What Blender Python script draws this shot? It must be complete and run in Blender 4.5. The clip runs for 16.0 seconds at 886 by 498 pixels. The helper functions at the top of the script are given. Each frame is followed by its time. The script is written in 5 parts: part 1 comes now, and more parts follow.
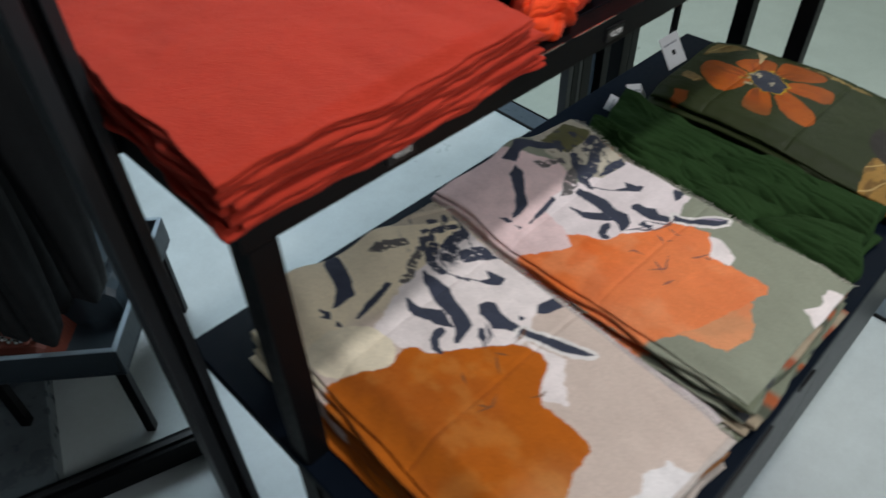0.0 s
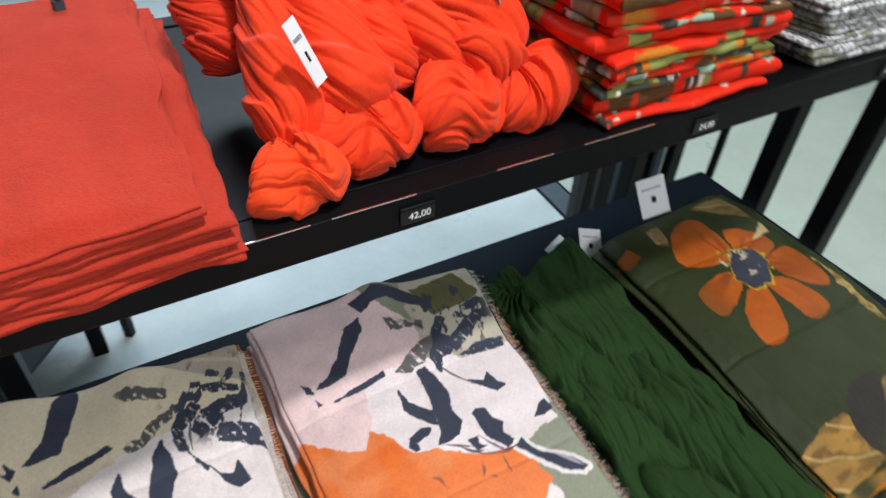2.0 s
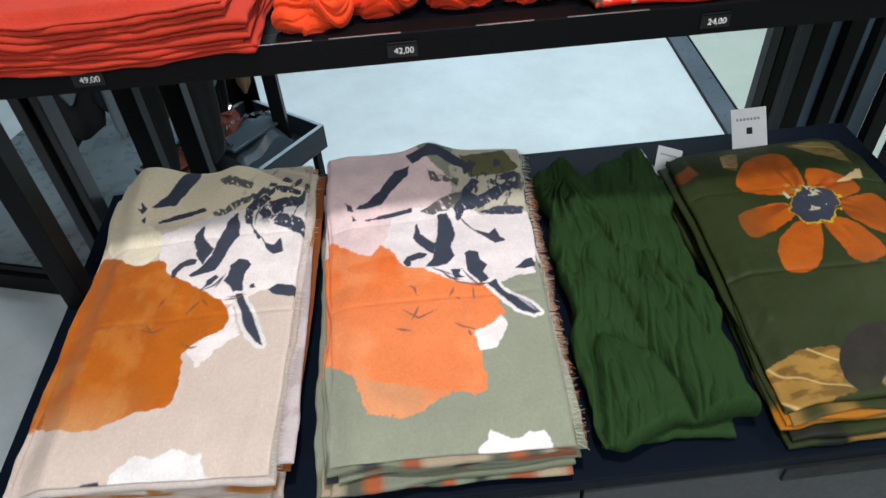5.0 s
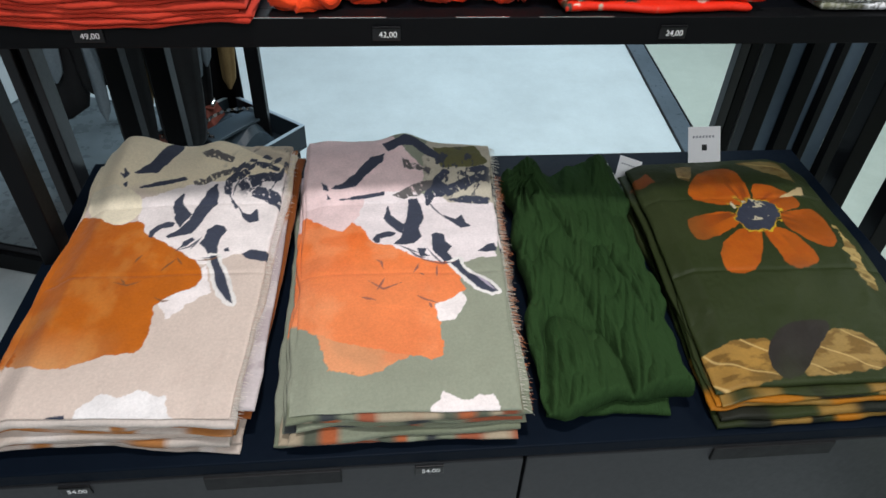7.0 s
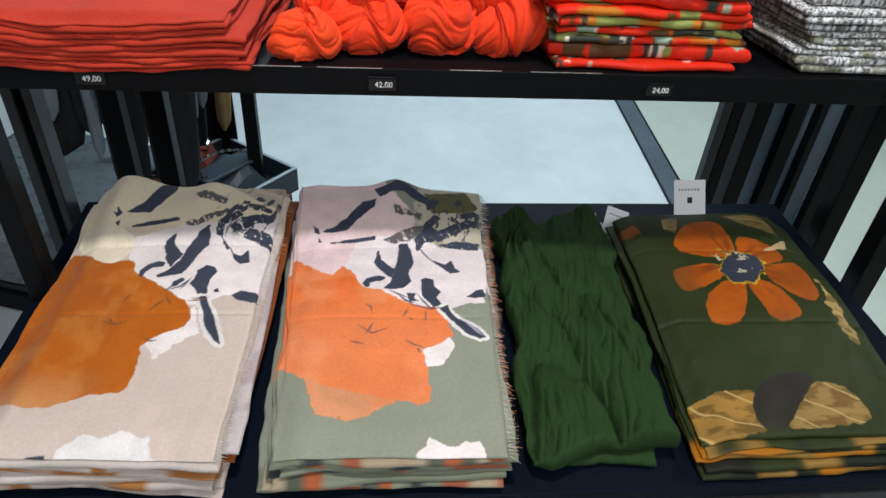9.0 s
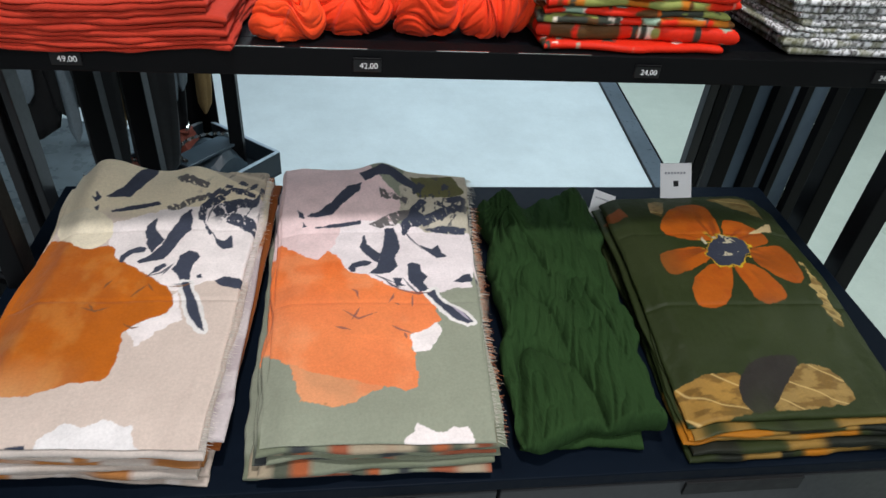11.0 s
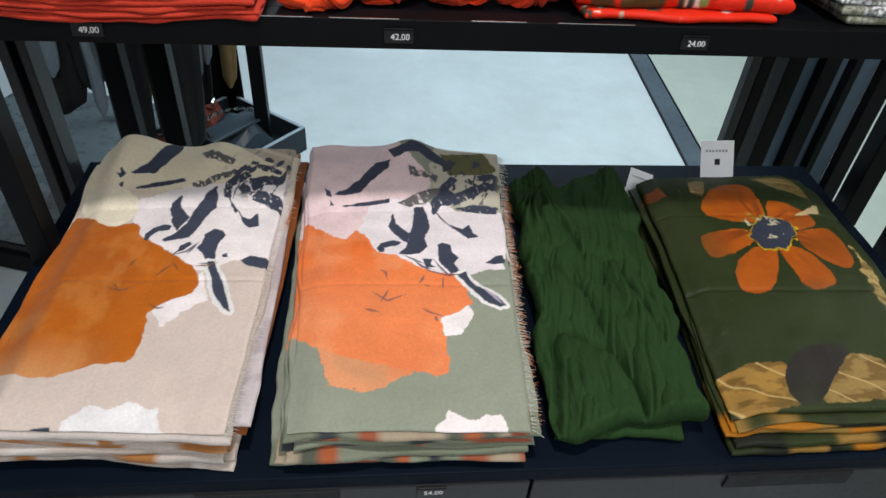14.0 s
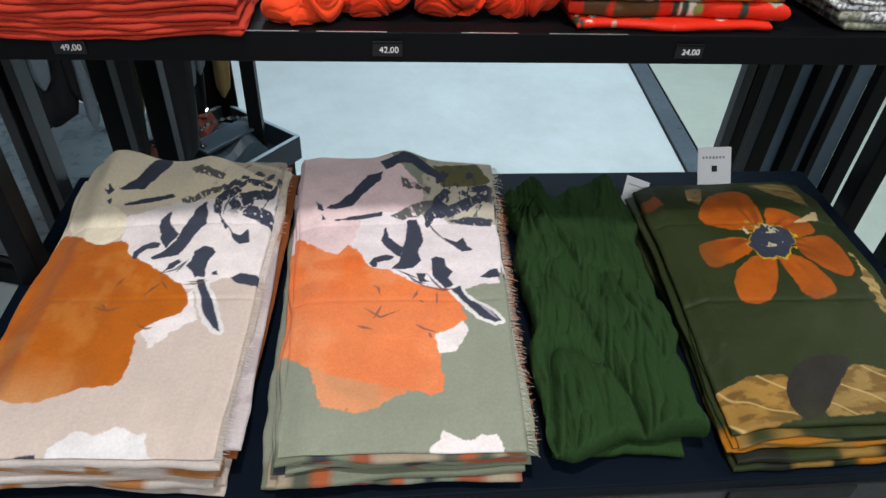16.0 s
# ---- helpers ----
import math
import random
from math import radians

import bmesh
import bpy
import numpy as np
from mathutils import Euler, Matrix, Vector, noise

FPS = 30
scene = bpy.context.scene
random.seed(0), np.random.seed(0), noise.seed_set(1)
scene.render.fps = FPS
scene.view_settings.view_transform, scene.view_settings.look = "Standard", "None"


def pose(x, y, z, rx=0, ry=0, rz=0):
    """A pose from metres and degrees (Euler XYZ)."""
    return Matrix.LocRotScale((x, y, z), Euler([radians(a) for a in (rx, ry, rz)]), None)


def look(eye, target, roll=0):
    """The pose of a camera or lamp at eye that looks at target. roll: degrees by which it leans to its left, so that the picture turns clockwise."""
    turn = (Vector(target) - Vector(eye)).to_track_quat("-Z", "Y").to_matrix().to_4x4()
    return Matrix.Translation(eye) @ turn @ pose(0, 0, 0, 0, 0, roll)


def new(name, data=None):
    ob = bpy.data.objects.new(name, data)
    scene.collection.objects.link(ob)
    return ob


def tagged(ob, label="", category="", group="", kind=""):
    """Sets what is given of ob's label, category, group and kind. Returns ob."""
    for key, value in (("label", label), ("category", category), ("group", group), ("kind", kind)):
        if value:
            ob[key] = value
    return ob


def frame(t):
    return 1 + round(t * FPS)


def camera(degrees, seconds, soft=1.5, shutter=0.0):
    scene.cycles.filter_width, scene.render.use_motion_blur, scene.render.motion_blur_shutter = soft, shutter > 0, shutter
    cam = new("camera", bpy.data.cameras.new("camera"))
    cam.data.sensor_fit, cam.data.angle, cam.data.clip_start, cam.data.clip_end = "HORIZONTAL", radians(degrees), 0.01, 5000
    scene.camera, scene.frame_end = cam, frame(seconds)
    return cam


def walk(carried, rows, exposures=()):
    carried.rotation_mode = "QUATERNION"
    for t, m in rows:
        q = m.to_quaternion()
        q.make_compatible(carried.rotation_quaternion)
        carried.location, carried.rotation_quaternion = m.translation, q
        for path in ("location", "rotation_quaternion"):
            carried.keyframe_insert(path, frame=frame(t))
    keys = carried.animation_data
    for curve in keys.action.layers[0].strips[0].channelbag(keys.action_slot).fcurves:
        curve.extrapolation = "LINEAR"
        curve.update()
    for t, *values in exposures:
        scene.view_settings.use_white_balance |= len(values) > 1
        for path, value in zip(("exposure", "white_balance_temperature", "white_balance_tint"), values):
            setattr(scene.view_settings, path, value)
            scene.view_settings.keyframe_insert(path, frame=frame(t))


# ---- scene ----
cam = camera(66.1, 16.0, shutter=0.4)
ROWS = [
    (0.0, -0.7388, -0.441, 1.437, 47.468, 1.124, -44.934),
    (0.5, -0.5904, -0.5468, 1.4399, 48.021, -0.551, -43.683),
    (1.0, -0.4286, -0.5062, 1.4314, 49.243, 1.713, -47.96),
    (1.5, -0.3771, -0.4217, 1.4314, 48.464, -1.146, -46.476),
    (2.0, -0.2506, -0.4479, 1.4456, 49.146, -2.868, -29.807),
    (2.5, -0.12, -0.4919, 1.4515, 49.389, -1.718, -20.866),
    (3.0, -0.0593, -0.4433, 1.4684, 50.469, -0.649, -17.67),
    (3.5, -0.0171, -0.5137, 1.4697, 52.489, -2.091, -12.622),
    (4.0, 0.0282, -0.6506, 1.4328, 50.464, -2.204, -5.0),
    (4.5, 0.0181, -0.6839, 1.4332, 49.384, 1.168, -5.303),
    (5.0, -0.0086, -0.7649, 1.4285, 46.874, 2.843, -5.742),
    (7.5, -0.0114, -0.8557, 1.4153, 50.882, -2.748, -4.679),
    (8.0, -0.0166, -0.8555, 1.4161, 52.469, -3.054, -4.59),
    (8.5, -0.0158, -0.8567, 1.4193, 52.609, -3.131, -4.578),
    (9.0, -0.0134, -0.8612, 1.4245, 52.863, -3.396, -4.829),
    (11.5, -0.0203, -0.845, 1.4169, 51.268, -4.111, -6.124),
    (12.0, -0.0367, -0.8349, 1.4175, 50.988, -4.085, -5.256),
    (12.5, -0.0469, -0.8326, 1.4187, 50.855, -4.224, -4.405),
    (13.0, -0.0481, -0.8362, 1.4197, 50.771, -3.917, -3.731),
    (13.5, -0.045, -0.829, 1.4071, 49.925, -4.013, -4.109),
    (14.0, -0.0252, -0.8205, 1.3988, 49.549, -3.222, -4.257),
    (14.5, -0.0192, -0.8053, 1.3959, 49.024, -3.469, -5.326),
    (15.0, -0.0213, -0.7955, 1.4009, 49.291, -3.33, -5.167),
    (15.5, -0.0192, -0.797, 1.4009, 49.687, -3.024, -4.945),
    (16.0, -0.0144, -0.798, 1.4016, 49.772, -2.623, -4.778),
]
EXPOSURES = [(0.0, -0.6), (0.7, -0.42), (1.5, -0.15), (2.2, 0.0), (3.2, 0.15), (3.8, 0.2), (5.0, 0.03), (8.0, -0.14), (16.0, -0.14)]
walk(cam, [(t, pose(x, y, z, rx, ry, rz)) for t, x, y, z, rx, ry, rz in ROWS], EXPOSURES)

FLOOR = -0.15      # the shop floor
BOARD = 0.665      # top of the drawer unit
SHELF = 1.068      # top of the upper shelf

# ---- world and light ----
world = bpy.data.worlds.new("shop_light")
scene.world = world
world.use_nodes = True
world.node_tree.nodes["Background"].inputs[0].default_value = (0.85, 0.92, 1.0, 1)
world.node_tree.nodes["Background"].inputs[1].default_value = 0.02


def area(name, m, sx, sy, power, colour):
    d = bpy.data.lights.new(name, "AREA")
    d.shape, d.size, d.size_y, d.energy, d.color = "RECTANGLE", sx, sy, power, colour
    ob = new(name, d)
    ob.matrix_world = m
    return ob


KEY = area("track_spot_light", look((0.15, -0.42, 2.75), (0.15, 0.0, 0.7)), 0.12, 0.12, 29, (1, 0.985, 0.98))
# three broad unseen lamps, added to fill the shade and brighten the floor
FILL = area("unseen_fill_light", look((0.6, 2.4, 2.8), (0.6, 2.4, 0)), 2.4, 1.6, 126, (0.74, 0.9, 1.0))
FRONT = area("unseen_fill_light", look((0.2, -2.4, 2.8), (0.2, -2.4, 0)), 2.4, 1.2, 88, (0.95, 0.98, 1.0))
SIDE = area("unseen_fill_light", look((3.2, 0.2, 2.8), (3.2, 0.2, 0)), 1.6, 2.4, 62, (0.93, 1.0, 0.93))


# ---- materials ----
def nodes_of(name):
    m = bpy.data.materials.new(name)
    m.use_nodes = True
    nt = m.node_tree
    return m, nt, nt.nodes["Principled BSDF"]


def noise_node(nt, scale, detail=4, rough=0.6, stretch=None):
    n = nt.nodes.new("ShaderNodeTexNoise")
    n.inputs["Scale"].default_value, n.inputs["Detail"].default_value, n.inputs["Roughness"].default_value = scale, detail, rough
    co = nt.nodes.new("ShaderNodeTexCoord")
    mp = nt.nodes.new("ShaderNodeMapping")
    mp.inputs["Scale"].default_value = stretch or (1, 1, 1)
    nt.links.new(co.outputs["Object"], mp.inputs["Vector"])
    nt.links.new(mp.outputs[0], n.inputs["Vector"])
    return n


def span(nt, src, lo, hi):
    r = nt.nodes.new("ShaderNodeMapRange")
    r.inputs["From Min"].default_value, r.inputs["From Max"].default_value = 0.25, 0.75
    r.inputs["To Min"].default_value, r.inputs["To Max"].default_value = lo, hi
    nt.links.new(src, r.inputs["Value"])
    return r.outputs[0]


def bump(nt, b, heights):
    prev = None
    for src, strength, dist in heights:
        n = nt.nodes.new("ShaderNodeBump")
        n.inputs["Strength"].default_value, n.inputs["Distance"].default_value = strength, dist
        nt.links.new(src, n.inputs["Height"])
        if prev:
            nt.links.new(prev, n.inputs["Normal"])
        prev = n.outputs[0]
    nt.links.new(prev, b.inputs["Normal"])


def scaled(nt, colour, factor):
    v = nt.nodes.new("ShaderNodeVectorMath")
    v.operation = "SCALE"
    nt.links.new(colour, v.inputs[0])
    nt.links.new(factor, v.inputs["Scale"])
    return v.outputs[0]


def paint(name, col, rough=0.4, metal=0.0, vary=0.25, grain=60, bumped=0.15, gloss=0.3):
    """A coated or plain surface with two scales of wear."""
    m, nt, b = nodes_of(name)
    big, fine = noise_node(nt, 3, 3), noise_node(nt, grain, 5)
    c = nt.nodes.new("ShaderNodeRGB")
    c.outputs[0].default_value = (*col, 1)
    k = scaled(nt, scaled(nt, c.outputs[0], span(nt, big.outputs["Fac"], 1 - vary, 1 + vary)), span(nt, fine.outputs["Fac"], 1 - vary / 2, 1 + vary / 2))
    nt.links.new(k, b.inputs["Base Color"])
    nt.links.new(span(nt, fine.outputs["Fac"], rough * 0.85, min(1, rough * 1.2)), b.inputs["Roughness"])
    b.inputs["Metallic"].default_value = metal
    b.inputs["Specular IOR Level"].default_value = gloss
    if bumped:
        bump(nt, b, [(fine.outputs["Fac"], bumped, 0.001)])
    return m


def cloth(name, rough=0.85, weave=1400, sheen=0.1, nap=0.0, slub=(1, 1, 1), gloss=0.15, creased=(22, 0.4, None)):
    """Woven cloth whose print is kept as the mesh's colours."""
    m, nt, b = nodes_of(name)
    at = nt.nodes.new("ShaderNodeAttribute")
    at.attribute_name = "print"
    soft, fine = noise_node(nt, 9, 4), noise_node(nt, 260, 3, 0.7, slub)
    k = scaled(nt, scaled(nt, at.outputs["Color"], span(nt, soft.outputs["Fac"], 0.93, 1.07)), span(nt, fine.outputs["Fac"], 0.9, 1.1))
    nt.links.new(k, b.inputs["Base Color"])
    b.inputs["Roughness"].default_value = rough
    b.inputs["Sheen Weight"].default_value = sheen
    b.inputs["Sheen Roughness"].default_value = 0.5
    b.inputs["Specular IOR Level"].default_value = gloss
    thread = noise_node(nt, weave, 2, 0.5, slub)
    crease = noise_node(nt, creased[0], 4, 0.55, creased[2])
    bump(nt, b, [(crease.outputs["Fac"], creased[1], 0.008), (thread.outputs["Fac"], 0.25 + nap, 0.0006 + nap * 0.002)])
    return m


M_METAL = paint("anthracite_powder_coat", (0.0045, 0.0047, 0.0055), 0.4, 0.0, 0.2, 140, 0.1, 0.1)
# lighter copy of the black coat, for faces that catch light
M_METAL_LIT = paint("lit_metal_grey", (0.022, 0.023, 0.026), 0.38, 0.0, 0.2, 140, 0.1, 0.3)
M_BOARD = paint("dark_shelf_board", (0.003, 0.006, 0.012), 0.5, 0.0, 0.2, 90, 0.0, 0.05)
M_SHELF = paint("satin_black_shelf", (0.003, 0.0035, 0.005), 0.36, 0.0, 0.1, 90, 0.0, 0.1)
M_TRAY = paint("slate_tray_coat", (0.02, 0.03, 0.04), 0.4, 0, 0.2, 60)
M_DRAWER = paint("grey_drawer_front", (0.019, 0.02, 0.023), 0.4, 0.0, 0.12, 120, 0.08)
M_GAP = paint("dark_recess", (0.006, 0.006, 0.007), 0.6, 0, 0.2)
M_TAGBLACK = paint("black_tag_plastic", (0.01, 0.01, 0.011), 0.3, 0, 0.1)
M_INK = paint("white_ink", (0.85, 0.85, 0.85), 0.6, 0, 0.03)
M_CARD = paint("white_card", (0.78, 0.78, 0.8), 0.6, 0, 0.05)
M_GREYINK = paint("grey_ink", (0.25, 0.26, 0.3), 0.6, 0, 0.05)
M_STRIP = paint("floor_channel_metal", (0.11, 0.14, 0.17), 0.3, 0.3, 0.25, 60)
M_CEIL = paint("dark_ceiling_paint", (0.1, 0.1, 0.105), 0.8, 0, 0.05, 30)
M_WALL = paint("pale_wall_paint", (0.4, 0.43, 0.44), 0.7, 0, 0.05, 30)
M_PANEL = paint("slate_blue_panel", (0.075, 0.11, 0.145), 0.4, 0, 0.18, 40)
M_BLUEGREY = paint("blue_grey_panel", (0.04, 0.06, 0.078), 0.35, 0, 0.2, 40)
M_PLINTH = paint("slate_plinth", (0.12, 0.145, 0.16), 0.28, 0, 0.35, 20)
# pale blue that paints light on the tray's edges
M_RIM = paint("lit_rim_blue", (0.3, 0.37, 0.43), 0.35, 0.2, 0.15, 60)
M_RUST = paint("rust_leather", (0.18, 0.05, 0.035), 0.5, 0, 0.3, 80)
M_SILVER = paint("polished_silver", (0.75, 0.72, 0.68), 0.18, 1.0, 0.1, 50)
M_RAFFIA = paint("woven_raffia", (0.2, 0.14, 0.06), 0.8, 0, 0.5, 220, 0.6)
M_DENIM = paint("grey_blue_fabric", (0.14, 0.18, 0.21), 0.85, 0, 0.3, 160, 0.4)
M_CLOTH = cloth("printed_cotton_modal")
M_SATIN = cloth("printed_satin", 0.5, 1800, 0.0, gloss=0.16)
M_WOOL = cloth("felted_wool", 0.95, 520, 0.05, 0.5, gloss=0.08)
M_CRINKLE = cloth("crinkled_cotton", 0.9, 1200, 0.0, gloss=0.1, creased=(17, 1.0, (4.5, 1.0, 1.0)))
M_SILK = cloth("fine_crepe", 0.65, 900, 0.1, 0.1)


def floor_material(name, tint, clouds):
    m, nt, b = nodes_of(name)
    big, mid, fine = noise_node(nt, 1.3, 5, 0.65), noise_node(nt, 7, 6, 0.7), noise_node(nt, 90, 3, 0.7)
    ramp = nt.nodes.new("ShaderNodeValToRGB")
    ramp.color_ramp.elements[0].position, ramp.color_ramp.elements[1].position = 0.3, 0.72
    ramp.color_ramp.elements[0].color = (*[c * (1 - clouds) for c in tint], 1)
    ramp.color_ramp.elements[1].color = (*tint, 1)
    nt.links.new(big.outputs["Fac"], ramp.inputs[0])
    k = scaled(nt, scaled(nt, ramp.outputs[0], span(nt, mid.outputs["Fac"], 0.93, 1.07)), span(nt, fine.outputs["Fac"], 0.96, 1.04))
    nt.links.new(k, b.inputs["Base Color"])
    nt.links.new(span(nt, big.outputs["Fac"], 0.24, 0.42), b.inputs["Roughness"])
    bump(nt, b, [(fine.outputs["Fac"], 0.05, 0.001)])
    return m


M_FLOOR = floor_material("polished_screed", (0.55, 0.61, 0.63), 0.2)
M_FLOOR_B = floor_material("greenish_screed", (0.42, 0.47, 0.42), 0.12)


# ---- mesh helpers ----
def link(name, me, material, parent=None, label=""):
    me.materials.append(material)
    ob = new(name, me)
    if parent:
        ob.parent = parent
    if label:
        ob["label"] = label
    return ob


def part(name, bm, material, parent=None, label=""):
    me = bpy.data.meshes.new(name)
    bm.to_mesh(me)
    bm.free()
    return link(name, me, material, parent, label)


def add_box(bm, x0, x1, y0, y1, z0, z1, bevel=0.0015, turn=None):
    vs = bmesh.ops.create_cube(bm, size=1)["verts"]
    for v in vs:
        v.co = Vector(((x0 + x1) / 2 + v.co.x * (x1 - x0), (y0 + y1) / 2 + v.co.y * (y1 - y0), (z0 + z1) / 2 + v.co.z * (z1 - z0)))
    if bevel:
        es = list({e for v in vs for e in v.link_edges})
        vs = [v for v in bmesh.ops.bevel(bm, geom=es, offset=bevel, segments=2, affect="EDGES", profile=0.5)["verts"]]
    if turn:
        bmesh.ops.transform(bm, matrix=turn, verts=bm.verts)


def boxed(name, x0, x1, y0, y1, z0, z1, material, parent=None, label="", bevel=0.0015):
    bm = bmesh.new()
    add_box(bm, x0, x1, y0, y1, z0, z1, bevel)
    return part(name, bm, material, parent, label)


def thing(name, label, category, at=(0, 0, 0), group="", kind=""):
    ob = new(name)
    ob.empty_display_size = 0.05
    ob.location = at
    return tagged(ob, label, category, group, kind)


def hold(child, parent):
    """Parent without moving: the parent's own place is taken off the child."""
    child.parent = parent
    child.matrix_parent_inverse = Matrix.Translation(-Vector(parent.location))
    return child


def lattice(ix, iy, seed):
    v = np.sin(ix * 127.1 + iy * 311.7 + seed * 74.7) * 43758.5453
    return v - np.floor(v)


def vn(x, y, seed=0):
    """Smooth noise, 0 to 1, over arrays."""
    ix, iy = np.floor(x), np.floor(y)
    fx, fy = x - ix, y - iy
    fx, fy = fx * fx * (3 - 2 * fx), fy * fy * (3 - 2 * fy)
    a, b = lattice(ix, iy, seed), lattice(ix + 1, iy, seed)
    c, d = lattice(ix, iy + 1, seed), lattice(ix + 1, iy + 1, seed)
    return (a * (1 - fx) + b * fx) * (1 - fy) + (c * (1 - fx) + d * fx) * fy


def fbm(x, y, seed=0, octaves=4):
    s, a, t = 0, 1, 0
    for k in range(octaves):
        s, t = s + a * vn(x * 2 ** k, y * 2 ** k, seed + k * 3), t + a
        a *= 0.5
    return s / t


def smooth(a, b, v):
    k = np.clip((v - a) / (b - a), 0, 1)
    return k * k * (3 - 2 * k)


def inside(poly, x, y):
    """Signed distance to an outline, in its units: plus within."""
    best, flip = np.full(x.shape, 1e9), np.zeros(x.shape, bool)
    n = len(poly)
    for i in range(n):
        (ax, ay), (bx, by) = poly[i], poly[(i + 1) % n]
        ex, ey = bx - ax, by - ay
        h = np.clip(((x - ax) * ex + (y - ay) * ey) / (ex * ex + ey * ey + 1e-9), 0, 1)
        best = np.minimum(best, np.hypot(x - ax - h * ex, y - ay - h * ey))
        if abs(ey) > 1e-9:
            flip ^= ((ay > y) != (by > y)) & (x < ex * (y - ay) / ey + ax)
    return np.where(flip, best, -best)


def lay(col, mask, tint):
    col += mask[..., None] * (np.array(tint) - col)


def mesh_grid(name, P, col, closed_u=False):
    """A mesh from an array of places (rows, columns, 3), with colours."""
    r, c = P.shape[:2]
    idx = np.arange(r * c).reshape(r, c)
    if closed_u:
        nx = np.roll(idx, -1, axis=1)
        f = np.stack([idx[:-1], nx[:-1], nx[1:], idx[1:]], -1).reshape(-1, 4)
    else:
        f = np.stack([idx[:-1, :-1], idx[:-1, 1:], idx[1:, 1:], idx[1:, :-1]], -1).reshape(-1, 4)
    return raw_mesh(name, P.reshape(-1, 3), f, col.reshape(-1, 3))


def raw_mesh(name, v, f, col):
    me = bpy.data.meshes.new(name)
    me.vertices.add(len(v))
    me.vertices.foreach_set("co", np.ascontiguousarray(v, dtype=np.float32).ravel())
    me.loops.add(len(f) * 4)
    me.loops.foreach_set("vertex_index", np.ascontiguousarray(f, dtype=np.int32).ravel())
    me.polygons.add(len(f))
    me.polygons.foreach_set("loop_start", np.arange(0, len(f) * 4, 4, dtype=np.int32))
    me.update(calc_edges=True)
    at = me.color_attributes.new("print", "FLOAT_COLOR", "POINT")
    rgba = np.ones((len(v), 4), np.float32)
    rgba[:, :3] = col
    at.data.foreach_set("color", rgba.ravel())
    me.polygons.foreach_set("use_smooth", np.ones(len(f), bool))
    return me


def rows_with_rims(n, rim):
    """Parameters 0 to 1, closer together near both ends."""
    e = rim * (1 - np.cos(np.linspace(0, math.pi / 2, 6)))
    return np.concatenate([e, np.linspace(rim, 1 - rim, n)[1:-1], 1 - e[::-1]])


def folded_sheet(name, quad, mid, half, res, colour, rim=0.006, ragged=0.0015, seed=0, rough_top=None):
    """A folded ply: a soft closed slab over the four corners (front left, front right, back right, back left);
    mid and half give its middle height and half thickness over x and y."""
    (ax, ay), (bx, by), (cx, cy), (dx, dy) = quad
    w, l = math.hypot(bx - ax, by - ay), math.hypot(dx - ax, dy - ay)
    u, v = rows_with_rims(max(8, int(w / res)), rim / w), rows_with_rims(max(8, int(l / res)), rim / l)
    U, V = np.meshgrid(u, v)
    X = (ax * (1 - U) + bx * U) * (1 - V) + (dx * (1 - U) + cx * U) * V
    Y = (ay * (1 - U) + by * U) * (1 - V) + (dy * (1 - U) + cy * U) * V
    # uneven outline
    wob = lambda a, s: (fbm(a * 14, a * 0 + s, seed + s, 3) - 0.5) * 2
    X = X + ragged * (wob(Y, 1) * (U < 0.5) + wob(Y, 2) * (U >= 0.5)) * np.abs(U - 0.5) * 2
    Y = Y + ragged * (wob(X, 3) * (V < 0.5) + wob(X, 4) * (V >= 0.5)) * np.abs(V - 0.5) * 2
    du, dv = np.minimum(U, 1 - U) * w, np.minimum(V, 1 - V) * l
    d = np.clip(np.minimum(du, dv) / rim, 0, 1)
    prof = np.sqrt(np.clip(1 - (1 - d) ** 2, 0, 1))
    Z, H = mid(X, Y), half(X, Y)
    T = Z + H * prof
    if rough_top is not None:
        T = T + rough_top(X, Y) * prof
    col = colour(X, Y)
    top = np.stack([X, Y, T], -1)
    bot = np.stack([X, Y, Z - H * prof], -1)
    r, c = X.shape
    idx = np.arange(r * c).reshape(r, c)
    low = idx + r * c
    low[0], low[-1], low[:, 0], low[:, -1] = idx[0], idx[-1], idx[:, 0], idx[:, -1]
    f1 = np.stack([idx[:-1, :-1], idx[:-1, 1:], idx[1:, 1:], idx[1:, :-1]], -1).reshape(-1, 4)
    f2 = np.stack([low[:-1, :-1], low[1:, :-1], low[1:, 1:], low[:-1, 1:]], -1).reshape(-1, 4)
    P = np.concatenate([top.reshape(-1, 3), bot.reshape(-1, 3)])
    C = np.concatenate([col.reshape(-1, 3), col.reshape(-1, 3)])
    f = np.concatenate([f1, f2])
    used = np.zeros(len(P), bool)
    used[f.ravel()] = True
    remap = np.cumsum(used) - 1
    return raw_mesh(name, P[used], remap[f], C[used])


